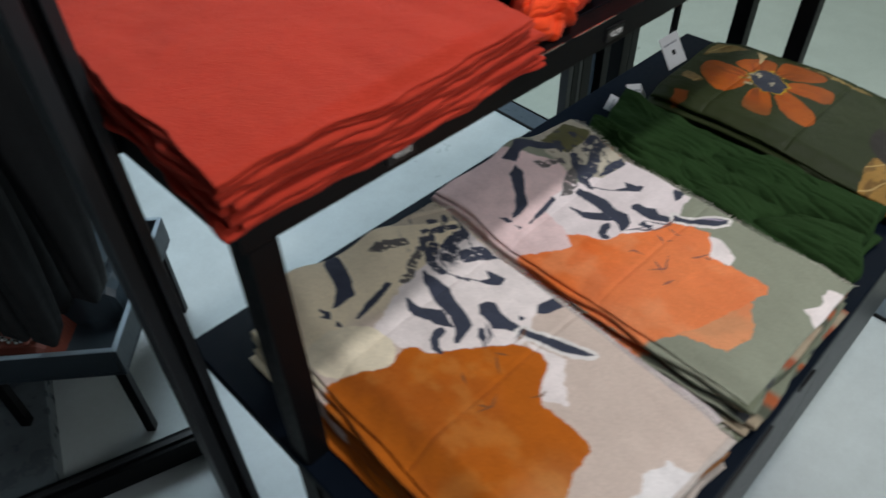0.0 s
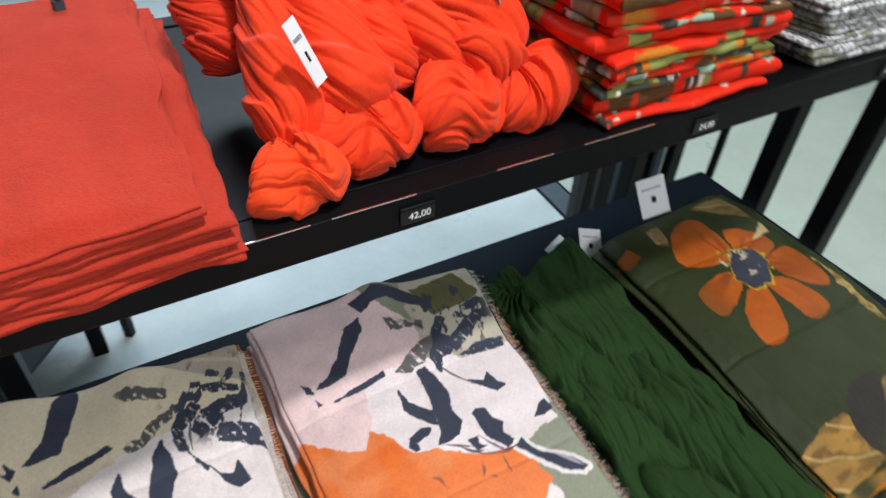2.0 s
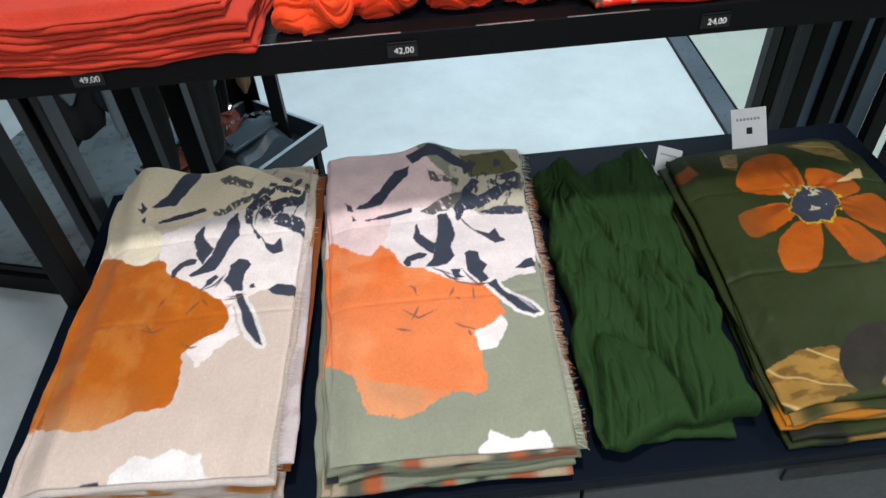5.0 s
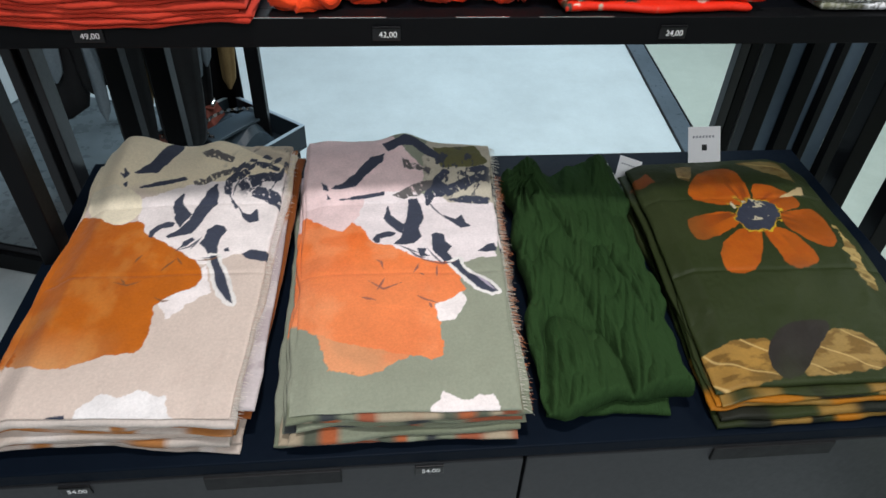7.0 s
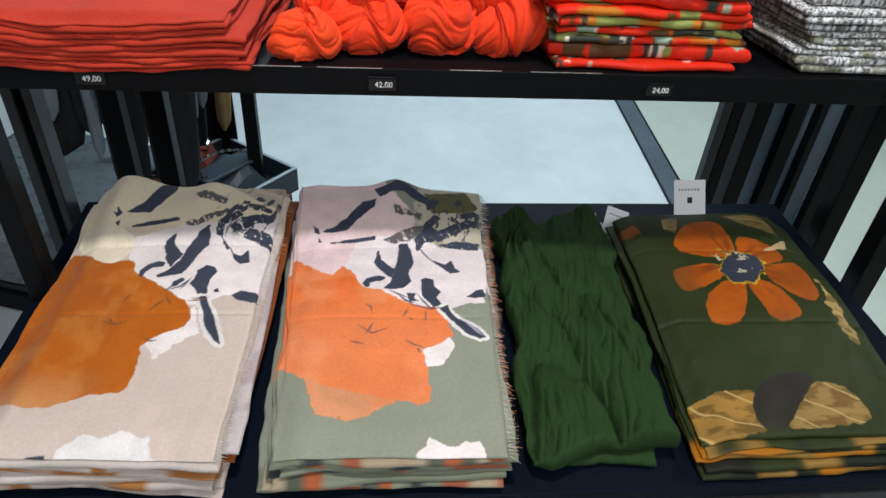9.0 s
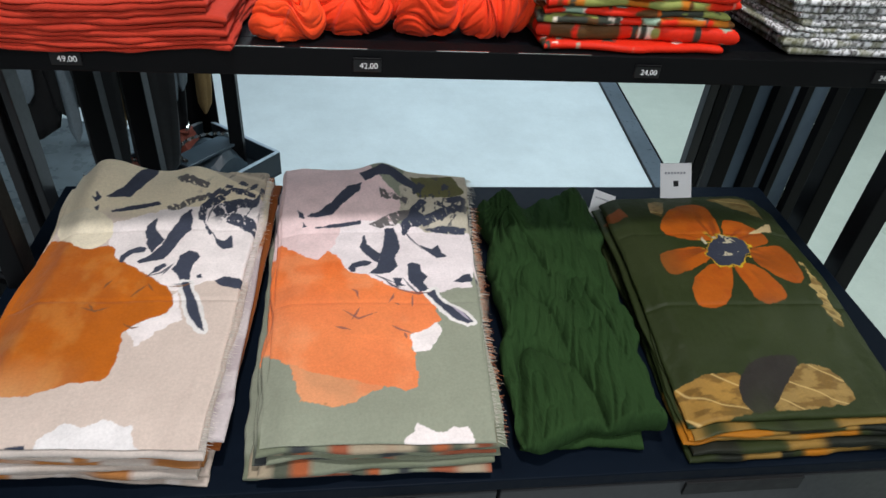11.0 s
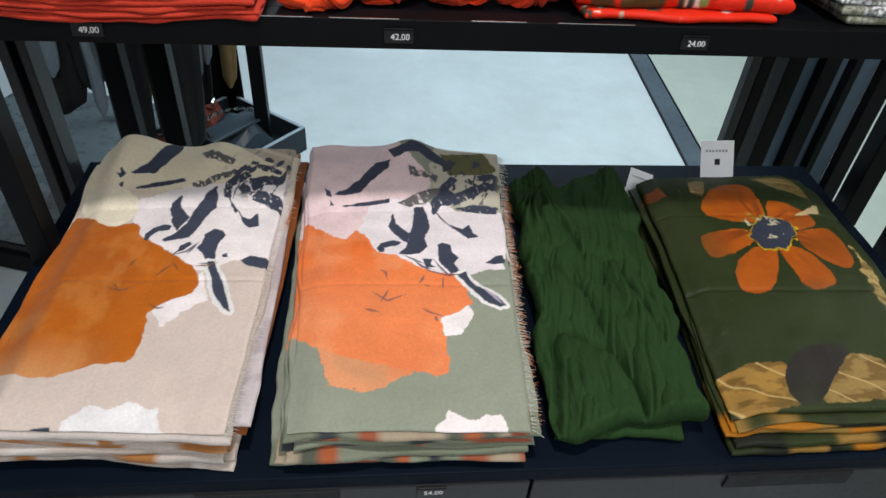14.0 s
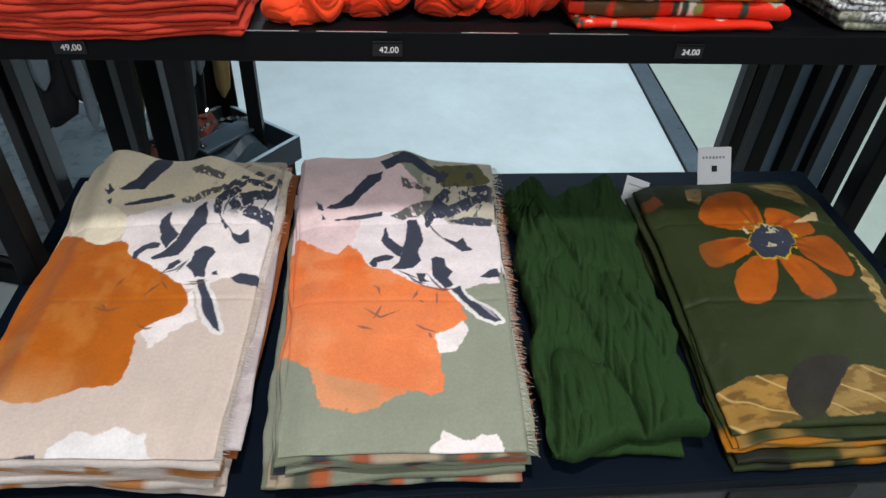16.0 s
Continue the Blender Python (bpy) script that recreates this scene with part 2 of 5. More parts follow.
def strands(name, rows, colour, seed, length=0.012, thick=0.0004):
    """Loose threads along a line of (x, y, z, nx, ny)."""
    rng = np.random.default_rng(seed)
    vs, fs, cs = [], [], []
    for x, y, z, nx, ny in rows:
        ln = length * rng.uniform(0.4, 1.2)
        tx, ty = rng.normal(0, 0.35, 2)
        pts = [(x + (nx + tx * k * 0.5) * ln * k, y + (ny + ty * k * 0.5) * ln * k, z - 0.3 * ln * k * k + 0.0006) for k in (0, 0.33, 0.66, 1)]
        b = len(vs)
        for k, (px, py, pz) in enumerate(pts):
            r = thick * (1 - 0.5 * k / 3)
            vs += [(px - ny * r, py + nx * r, pz), (px + ny * r, py - nx * r, pz), (px, py, pz + r)]
            cs += [np.array(colour) * rng.uniform(0.8, 1.15)] * 3
        for k in range(3):
            for j in range(3):
                fs.append((b + k * 3 + j, b + k * 3 + (j + 1) % 3, b + k * 3 + 3 + (j + 1) % 3, b + k * 3 + 3 + j))
    return raw_mesh(name, np.array(vs), np.array(fs), np.array(cs))


def text_mesh(body, size):
    cu = bpy.data.curves.new("digits", "FONT")
    cu.body, cu.size, cu.align_x, cu.align_y, cu.extrude = body, size, "CENTER", "CENTER", 0.0002
    ob = bpy.data.objects.new("digits", cu)
    scene.collection.objects.link(ob)
    bpy.context.view_layer.update()
    me = bpy.data.meshes.new_from_object(ob.evaluated_get(bpy.context.evaluated_depsgraph_get()))
    bpy.data.objects.remove(ob)
    return me


# ---- prints, outlines in centimetres on the shelf ----
def softened(p):
    """An outline with its corners rounded off."""
    for _ in range(2):
        p = [q for (ax, ay), (bx, by) in zip(p, p[1:] + p[:1]) for q in ((0.8 * ax + 0.2 * bx, 0.8 * ay + 0.2 * by), (0.2 * ax + 0.8 * bx, 0.2 * ay + 0.8 * by))]
    return p


def stroke(col, x, y, line, width, tint):
    """A thin dry pen line that tapers to its ends."""
    best, n = np.full(x.shape, 9.0), len(line) - 1
    for i in range(n):
        (ax, ay), (bx, by) = line[i], line[i + 1]
        h = np.clip(((x - ax) * (bx - ax) + (y - ay) * (by - ay)) / ((bx - ax) ** 2 + (by - ay) ** 2), 0, 1)
        f = (i + h) / n
        d = np.hypot(x - ax - h * (bx - ax), y - ay - h * (by - ay)) - width * np.sin(math.pi * np.clip(f, 0.06, 0.94))
        best = np.minimum(best, d)
    best = best + 0.12 * (fbm(x * 3, y * 3, 55, 3) - 0.5)
    lay(col, 0.85 * smooth(0.05, -0.03, best), tint)


def blot(col, x, y, outline, tint, rag, grow=0.0, soft=False, dry=0.0):
    """A brushed shape of a print; rag: how torn its rim is, in centimetres."""
    if soft:
        outline = softened(outline)
    px = [p[0] for p in outline]
    py = [p[1] for p in outline]
    k = (x > min(px) - 1) & (x < max(px) + 1) & (y > min(py) - 1) & (y < max(py) + 1)
    if not k.any():
        return
    xs, ys = x[k], y[k]
    seed = int(abs(px[0] * 7 + py[0] * 3)) % 90
    d = inside(outline, xs, ys) + rag * (fbm(xs * 0.9, ys * 0.9, seed, 5) - 0.5) * 2 + 0.1 * (vn(xs * 7, ys * 7, seed) - 0.5)
    m = smooth(-0.06, 0.06, d + grow)
    if dry:
        m = m * smooth(dry - 0.06, dry + 0.06, fbm((xs + 0.5 * ys) * 2.6, (ys - 0.5 * xs) * 0.9, seed + 31, 4))
    shade = 0.86 + 0.28 * fbm(xs * 0.35, ys * 0.5, seed + 9, 4)
    sub = col[k]
    lay(sub, m, (0, 0, 0))
    sub += m[:, None] * np.array(tint) * shade[:, None]
    col[k] = sub


def brush(col, x, y, cx, cy, r, tint, seed, stretch=2.5, level=0.66):
    """Dry-brush flecks in a round patch."""
    d = np.hypot(x - cx, y - cy)
    m = smooth(level, level + 0.05, fbm((x - y * 0.4) * 0.55 * stretch, (y + x * 0.5) * 0.55, seed, 4)) * smooth(r, r * 0.6, d)
    lay(col, m, tint)


NAVY = (0.045, 0.052, 0.08)


def beige_print(x, y):
    col = np.empty(x.shape + (3,))
    col[:] = (0.61, 0.495, 0.435)
    # back part: the upper shelf's shadow edge is drawn as a colour change
    lay(col, smooth(5, 9, y + 2 * (fbm(x * 0.3, y * 0.3, 77, 3) - 0.5)), (0.78, 0.67, 0.49))
    blot(col, x, y, [(-38.8, 0.7), (-39.5, 5.5), (-31.6, 7.9), (-15.5, 10.3), (-14.5, -5.6), (-16.3, -8.0), (-22.8, -8.5), (-26.9, -10.2), (-27.7, -10.2), (-31.0, -7.8), (-34.7, -4.7), (-36.9, -3.4)], (0.8, 0.72, 0.71), 0.6)
    blot(col, x, y, [(-48.7, 10.2), (-39.8, 6.7), (-39.0, 1.4), (-42.4, -1.1), (-47.7, 3.8)], (0.78, 0.69, 0.53), 0.25, 0.2, True)
    blot(col, x, y, [(-32.7, -16.8), (-27.6, -14.6), (-26.9, -10.2), (-25.3, -15.7), (-28.1, -17.7), (-30.5, -19.9)], (0.8, 0.72, 0.71), 0.5)
    blot(col, x, y, [(-51.3, 4.2), (-47.7, 3.8), (-42.4, -1.1), (-38.3, 0.7), (-36.9, -3.4), (-34.7, -4.7), (-31.0, -7.8), (-27.7, -10.2), (-26.9, -12.5), (-27.6, -14.6), (-32.7, -16.8), (-32.5, -20.6), (-32.7, -25.3), (-34.7, -25.6), (-37.3, -25.8), (-42.5, -28.0), (-45.6, -27.0), (-52.9, -23.7), (-58.5, -13.9)], (0.46, 0.112, 0.006), 0.35, 0.1, True)
    blot(col, x, y, [(-38.7, -35.2), (-38.1, -33.4), (-36.0, -32.0), (-33.7, -32.3), (-31.4, -31.4), (-28.1, -32.3), (-27.0, -35.7)], (0.76, 0.72, 0.72), 0.6)
    blot(col, x, y, [(-43.3, -35.0), (-41.4, -34.4), (-39.3, -34.3), (-39.2, -35.4)], (0.045, 0.052, 0.08), 0.18)
    blot(col, x, y, [(-30.8, 21.9), (-23.2, 24.1), (-16.5, 21.8), (-15.4, 10.2), (-19.2, 12.5), (-24.6, 16.8)], (0.52, 0.44, 0.34), 0.1)
    blot(col, x, y, [(-41.6, 11.0), (-39.3, 12.8), (-38.4, 15.4), (-37.6, 17.8), (-35.7, 19.7), (-35.0, 18.3), (-35.7, 15.4), (-36.7, 13.2), (-38.0, 11.0), (-40.2, 10.7)], NAVY, 0.22, 0.08)
    blot(col, x, y, [(-40.3, 7.9), (-37.6, 8.8), (-33.3, 9.6), (-32.9, 9.1), (-35.3, 8.4), (-38.3, 7.9), (-40.0, 7.6)], NAVY, 0.22, 0.08)
    blot(col, x, y, [(-43.7, 10.9), (-43.1, 10.6), (-43.2, 11.8), (-42.4, 10.7), (-42.9, 9.9)], NAVY, 0.22, 0.08)
    blot(col, x, y, [(-42.9, 8.7), (-42.4, 9.2), (-42.4, 8.0)], NAVY, 0.22, 0.08)
    blot(col, x, y, [(-34.1, 3.1), (-34.0, 4.4), (-32.9, 6.0), (-32.8, 4.1), (-31.9, 2.4), (-30.9, 1.0), (-31.6, -0.8), (-32.0, -2.0), (-32.9, -0.4)], NAVY, 0.22, 0.08)
    blot(col, x, y, [(-27.9, 7.8), (-29.2, 6.3), (-29.7, 4.5), (-30.4, 2.5), (-30.8, -0.4), (-31.9, -2.4), (-33.6, -4.0), (-33.2, -4.3), (-30.0, -3.7), (-29.3, -2.1), (-28.8, -0.3), (-28.1, 1.8), (-27.4, 3.2), (-27.3, 5.1)], NAVY, 0.22, 0.08)
    blot(col, x, y, [(-36.2, -3.8), (-36.3, -2.5), (-35.4, -1.4), (-33.9, -0.8), (-33.0, -1.1), (-33.2, -2.0), (-34.6, -2.0), (-35.7, -3.0), (-35.8, -4.0)], NAVY, 0.22, 0.08)
    blot(col, x, y, [(-31.1, -6.4), (-30.8, -5.5), (-29.7, -4.7), (-29.3, -5.1), (-30.2, -6.3), (-31.4, -7.1)], NAVY, 0.22, 0.08)
    blot(col, x, y, [(-27.8, -4.9), (-27.7, -3.0), (-26.6, -1.9), (-25.5, -2.3), (-25.0, -3.2), (-25.6, -4.6), (-25.8, -6.7), (-25.8, -8.5), (-26.8, -8.2), (-27.6, -6.7), (-28.4, -5.9)], NAVY, 0.22, 0.08)
    tail = [(-26.4, -8.7), (-25.6, -8.7), (-24.8, -10.7), (-23.8, -12.9), (-22.9, -15.5), (-22.1, -17.9), (-23.1, -17.1), (-24.0, -15.9), (-24.9, -14.0), (-25.4, -11.8), (-26.1, -10.2)]
    blot(col, x, y, tail, (0.74, 0.7, 0.68), 0.3, 0.6)
    blot(col, x, y, tail, NAVY, 0.16, 0.05)
    blot(col, x, y, [(-22.1, -8.2), (-20.9, -7.5), (-18.8, -8.1), (-17.3, -8.6), (-17.6, -9.8), (-19.4, -9.9), (-21.1, -9.2)], NAVY, 0.22, 0.08)
    blot(col, x, y, [(-23.9, 2.6), (-23.1, 1.2), (-21.9, 0.5), (-21.0, 2.0), (-20.4, -1.1), (-21.7, -1.3), (-22.9, -0.1)], NAVY, 0.22, 0.08)
    blot(col, x, y, [(-22.3, 5.6), (-21.4, 7.3), (-20.0, 6.9), (-18.1, 5.7), (-17.0, 3.4), (-16.8, 1.3), (-18.2, 2.7), (-20.1, 4.0)], NAVY, 0.3, 0.1, False, 0.3)
    blot(col, x, y, [(-26.7, 7.2), (-26.5, 8.7), (-25.3, 10.0), (-23.6, 10.9), (-23.0, 10.0), (-24.2, 8.8), (-25.5, 7.9), (-25.6, 5.5), (-26.4, 6.0)], NAVY, 0.3, 0.1, False, 0.3)
    blot(col, x, y, [(-24.5, 7.6), (-22.9, 9.4), (-20.7, 10.1), (-17.5, 9.3), (-17.8, 8.3), (-20.6, 8.3), (-22.2, 7.1), (-23.8, 6.4)], NAVY, 0.3, 0.1, False, 0.3)
    blot(col, x, y, [(-31.1, 15.6), (-29.7, 15.8), (-27.7, 14.8), (-25.8, 13.8), (-26.1, 12.8), (-28.4, 13.4), (-30.2, 14.2)], (0.12, 0.11, 0.11), 0.4, 0.1, False, 0.3)
    blot(col, x, y, [(-31.8, 8.6), (-30.1, 9.0), (-28.1, 10.5), (-25.9, 11.2), (-26.2, 9.9), (-27.9, 9.1), (-29.9, 7.8), (-31.2, 7.8)], (0.12, 0.11, 0.11), 0.4, 0.1, False, 0.3)
    blot(col, x, y, [(-25.6, 5.2), (-24.7, 3.9), (-23.9, 2.6), (-24.3, 2.2), (-25.1, 3.9)], NAVY, 0.22, 0.08)
    blot(col, x, y, [(-22.2, 12.7), (-20.0, 12.1), (-18.1, 11.0), (-18.2, 10.3), (-20.4, 11.0), (-22.0, 11.9)], NAVY, 0.3, 0.1, False, 0.3)
    blot(col, x, y, [(-24.7, -7.3), (-24.2, -7.0), (-23.9, -7.7), (-24.5, -7.7)], NAVY, 0.22, 0.08)
    brush(col, x, y, -21, 11, 7, (0.06, 0.065, 0.09), 4, 2.0, 0.6)
    wet = (col[..., 0] > 0.3) * (col[..., 2] < 0.06)
    lay(col, 0.6 * wet * smooth(0.45, 0.7, fbm(x * 0.16, y * 0.12, 95, 4)), (0.36, 0.085, 0.008))
    lay(col, 0.35 * wet * smooth(0.5, 0.72, fbm(x * 0.3, y * 0.22, 96, 5)), (0.56, 0.23, 0.05))
    stroke(col, x, y, [(-37.1, -9.5), (-36.8, -8.6), (-36.2, -7.8)], 0.16, (0.17, 0.075, 0.03))
    stroke(col, x, y, [(-39.2, -12.9), (-37.2, -13.6), (-35.3, -12.9)], 0.16, (0.17, 0.075, 0.03))
    stroke(col, x, y, [(-38.2, -12.4), (-37.5, -13.3)], 0.16, (0.17, 0.075, 0.03))
    stroke(col, x, y, [(-33.0, -11.2), (-32.2, -10.1), (-31.3, -9.1)], 0.16, (0.17, 0.075, 0.03))
    stroke(col, x, y, [(-32.9, -16.1), (-31.6, -16.9), (-30.7, -16.8)], 0.16, (0.17, 0.075, 0.03))
    stroke(col, x, y, [(-31.2, -8.7), (-30.2, -10.2)], 0.16, (0.17, 0.075, 0.03))
    stroke(col, x, y, [(-28.0, -9.5), (-26.4, -9.4), (-25.1, -8.8)], 0.16, (0.17, 0.075, 0.03))
    stroke(col, x, y, [(-24.9, -14.6), (-23.7, -16.6), (-22.9, -17.6)], 0.22, (0.74, 0.7, 0.7))
    for line in ([(-31.7, -7.4), (-29.8, -6.7), (-28.6, -4.9)], [(-27.8, -9.1), (-26.2, -9.0), (-25.3, -8.5)], [(-29.5, -7.1), (-29.0, -5.9), (-28.4, -4.6)], [(-25.1, 5.2), (-24.9, 7.0), (-24.1, 9.4)]):
        stroke(col, x, y, line, 0.16, NAVY)
    # paler wash at the flower's outer end
    wash = smooth(-20, -28, y) * smooth(-33, -44, x) * (col[..., 0] > 0.4) * (col[..., 2] < 0.1)
    lay(col, 0.55 * wash, (0.66, 0.36, 0.16))
    return col


def rose_print(x, y):
    col = np.empty(x.shape + (3,))
    col[:] = (0.26, 0.275, 0.21)
    blot(col, x, y, [(-18.0, 25.5), (-1.2, 19.6), (6.4, 8.1), (2.5, 5.3), (-3.2, 4.8), (-6.1, -3.5), (-10.1, -2.3), (-15.8, 1.6)], (0.8, 0.6, 0.6), 0.4, 0.7)
    blot(col, x, y, [(-4.9, -0.7), (-3.2, 4.8), (2.5, 5.3), (17.5, 3.5), (15.9, -5.1), (15.0, -8.9), (10.5, -10.0), (7.9, -10.6), (3.7, -9.9), (0.4, -7.4), (-2.6, -6.1)], (0.8, 0.71, 0.72), 0.6, 0.7)
    # duller back corner, with the upper shelf's shade put into its colour
    blot(col, x, y, [(7.6, 19.2), (18.1, 18.2), (18.5, 3.7), (10.1, 4.2), (6.2, 8.1)], (0.5, 0.45, 0.36), 0.6, 0.7)
    blot(col, x, y, [(6.6, -17.3), (9.6, -15.5), (10.0, -18.4), (8.3, -21.5), (6.1, -21.9), (5.5, -19.4)], (0.8, 0.72, 0.71), 0.5)
    blot(col, x, y, [(-10.3, -23.2), (-4.4, -23.8), (3.8, -25.7), (1.5, -27.5), (-2.1, -29.7), (-4.9, -30.5), (-8.8, -29.4)], (0.55, 0.24, 0.11), 0.6)
    blot(col, x, y, [(-15.8, 1.6), (-13.5, 1.1), (-10.1, -2.1), (-7.4, -3.4), (-5.8, -1.4), (-3.9, -3.5), (-3.0, -6.1), (0.4, -7.4), (3.7, -9.9), (7.9, -10.6), (9.8, -13.5), (8.8, -15.7), (5.4, -17.3), (6.0, -21.9), (6.2, -27.7), (4.4, -28.4), (1.5, -27.3), (-5.8, -25.4), (-10.3, -23.4), (-13.6, -21.2), (-15.1, -20.8)], (0.76, 0.165, 0.034), 0.5)
    blot(col, x, y, [(-14.9, 1.9), (-13.8, 1.9), (-10.8, -1.4), (-8.1, -4.2), (-6.9, -2.2), (-6.2, -1.0), (-4.8, -2.2), (-3.7, -5.1), (-2.2, -6.4), (-0.0, -7.0), (2.1, -8.4), (3.5, -9.4), (7.4, -10.7), (9.1, -12.0), (10.2, -16.1), (8.3, -17.6), (5.5, -18.7), (-13.0, -18.7)], (0.76, 0.165, 0.034), 0.35)
    blot(col, x, y, [(3.7, -36.1), (4.4, -34.7), (5.9, -33.5), (8.3, -34.4), (11.9, -33.9), (12.6, -36.5)], (0.8, 0.72, 0.71), 0.6)
    blot(col, x, y, [(7.9, 15.5), (15.2, 16.2), (16.9, 11.6), (14.7, 10.6), (8.8, 10.5)], (0.12, 0.115, 0.05), 0.4)
    blot(col, x, y, [(-9.6, 6.9), (-7.7, 7.7), (-5.9, 9.3), (-4.5, 11.3), (-3.1, 13.1), (-0.7, 14.1), (-1.0, 12.2), (-2.6, 10.6), (-4.0, 9.4), (-5.4, 7.5), (-6.8, 6.9)], NAVY, 0.22, 0.08)
    blot(col, x, y, [(-8.1, 4.6), (-5.9, 5.2), (-3.1, 5.5), (-0.9, 5.9), (-1.0, 5.2), (-3.1, 4.8), (-5.8, 4.6)], NAVY, 0.22, 0.08)
    blot(col, x, y, [(-11.2, 8.1), (-10.5, 7.5), (-10.2, 6.6), (-10.8, 6.9)], NAVY, 0.22, 0.08)
    blot(col, x, y, [(-10.2, 5.7), (-9.7, 4.9), (-10.2, 4.8)], NAVY, 0.22, 0.08)
    blot(col, x, y, [(-1.0, -0.4), (-0.4, 2.7), (-0.1, 0.3), (0.9, -0.8), (2.0, -2.2), (1.6, -4.2), (0.8, -3.5), (-0.3, -1.8)], NAVY, 0.22, 0.08)
    blot(col, x, y, [(3.0, 4.0), (4.4, 4.4), (4.9, 2.8), (5.1, -0.8), (4.3, -2.8), (4.6, -4.8), (3.3, -6.3), (1.5, -6.7), (0.3, -6.6), (1.6, -5.1), (1.9, -2.9), (2.6, -0.8)], NAVY, 0.22, 0.08)
    blot(col, x, y, [(-2.9, -5.3), (-2.3, -4.2), (-0.5, -3.6), (0.6, -4.1), (-0.1, -4.8), (-1.9, -5.1), (-1.9, -6.1), (-2.5, -6.1)], NAVY, 0.22, 0.08)
    blot(col, x, y, [(6.2, -4.7), (6.9, -4.2), (8.0, -4.7), (8.0, -6.0), (9.0, -7.2), (8.2, -8.4), (8.9, -10.2), (7.7, -10.4), (6.9, -9.0), (6.2, -7.9)], NAVY, 0.22, 0.08)
    blot(col, x, y, [(3.8, -7.5), (5.3, -7.5), (4.8, -8.5), (5.6, -9.1), (4.2, -9.2)], NAVY, 0.22, 0.08)
    tail = [(8.7, -10.8), (9.8, -10.2), (10.4, -11.9), (11.9, -13.6), (13.8, -15.2), (14.8, -16.8), (13.9, -17.0), (12.4, -16.3), (11.0, -14.4), (9.8, -12.5)]
    blot(col, x, y, tail, (0.74, 0.7, 0.68), 0.3, 0.6)
    blot(col, x, y, tail, NAVY, 0.16, 0.05)
    blot(col, x, y, [(13.0, -8.4), (14.4, -7.2), (15.6, -6.8), (15.7, -8.4), (14.2, -8.7)], NAVY, 0.22, 0.08)
    blot(col, x, y, [(8.5, 0.0), (10.3, -0.9), (11.3, 0.1), (11.8, -2.0), (12.4, -2.7), (10.9, -3.1), (10.0, -2.0)], NAVY, 0.22, 0.08)
    blot(col, x, y, [(5.7, 5.2), (6.7, 7.4), (8.2, 9.1), (9.3, 10.2), (10.2, 9.4), (8.6, 7.8), (10.0, 6.4), (8.5, 4.7), (7.1, 4.7), (6.0, 2.8)], NAVY, 0.3, 0.1, False, 0.3)
    blot(col, x, y, [(9.0, 6.4), (12.0, 8.1), (15.0, 9.2), (16.4, 8.7), (13.8, 7.3), (11.3, 5.7), (9.4, 4.7)], NAVY, 0.3, 0.1, False, 0.3)
    blot(col, x, y, [(9.4, 4.1), (12.7, 4.8), (16.4, 4.3), (16.1, 3.0), (12.6, 3.3)], NAVY, 0.3, 0.1, False, 0.3)
    blot(col, x, y, [(2.2, 13.1), (3.6, 11.9), (5.5, 10.7), (6.9, 10.2), (6.4, 9.6), (4.0, 10.4), (2.6, 10.7)], (0.12, 0.11, 0.11), 0.4, 0.1, False, 0.3)
    blot(col, x, y, [(0.6, 5.1), (2.5, 6.3), (4.8, 7.4), (7.2, 8.0), (6.7, 6.7), (4.8, 5.2), (2.4, 4.4)], (0.12, 0.11, 0.11), 0.4, 0.1, False, 0.3)
    blot(col, x, y, [(-0.9, 16.8), (1.8, 17.0), (2.8, 17.5), (5.2, 16.9), (7.6, 15.0), (9.4, 12.8), (8.9, 11.7), (6.6, 13.4), (4.2, 15.4), (1.7, 15.4), (-0.0, 14.5)], NAVY, 0.22, 0.08)
    blot(col, x, y, [(13.1, 10.3), (16.1, 11.0), (17.0, 10.4), (15.0, 9.6), (13.3, 9.7)], NAVY, 0.3, 0.1, False, 0.3)
    brush(col, x, y, 12, 10, 7, (0.05, 0.055, 0.075), 5, 2.0, 0.6)
    wet = (col[..., 0] > 0.5) * (col[..., 2] < 0.15)
    lay(col, 0.5 * wet * smooth(0.42, 0.7, fbm(x * 0.2, y * 0.16, 98, 5)), (0.8, 0.3, 0.13))
    lay(col, 0.5 * wet * smooth(0.5, 0.7, fbm(x * 0.14, y * 0.2, 99, 4)), (0.66, 0.12, 0.022))
    stroke(col, x, y, [(-3.7, -13.9), (-1.5, -15.6), (1.1, -14.5)], 0.16, (0.22, 0.1, 0.09))
    stroke(col, x, y, [(-2.4, -15.8), (-1.8, -14.7), (-1.2, -13.4)], 0.16, (0.22, 0.1, 0.09))
    stroke(col, x, y, [(-2.4, -9.8), (-1.7, -10.3), (-1.4, -11.7)], 0.16, (0.22, 0.1, 0.09))
    stroke(col, x, y, [(2.9, -12.6), (3.5, -11.7), (3.8, -10.8)], 0.16, (0.22, 0.1, 0.09))
    stroke(col, x, y, [(6.5, -11.2), (6.3, -13.4)], 0.16, (0.22, 0.1, 0.09))
    stroke(col, x, y, [(3.2, -17.0), (4.2, -17.7), (6.2, -18.6)], 0.16, (0.22, 0.1, 0.09))
    stroke(col, x, y, [(-4.8, -17.0), (-2.5, -17.7)], 0.16, (0.22, 0.1, 0.09))
    stroke(col, x, y, [(3.9, -12.6), (4.5, -13.1)], 0.16, (0.22, 0.1, 0.09))
    stroke(col, x, y, [(4.9, -18.4), (5.2, -19.5)], 0.16, (0.22, 0.1, 0.09))
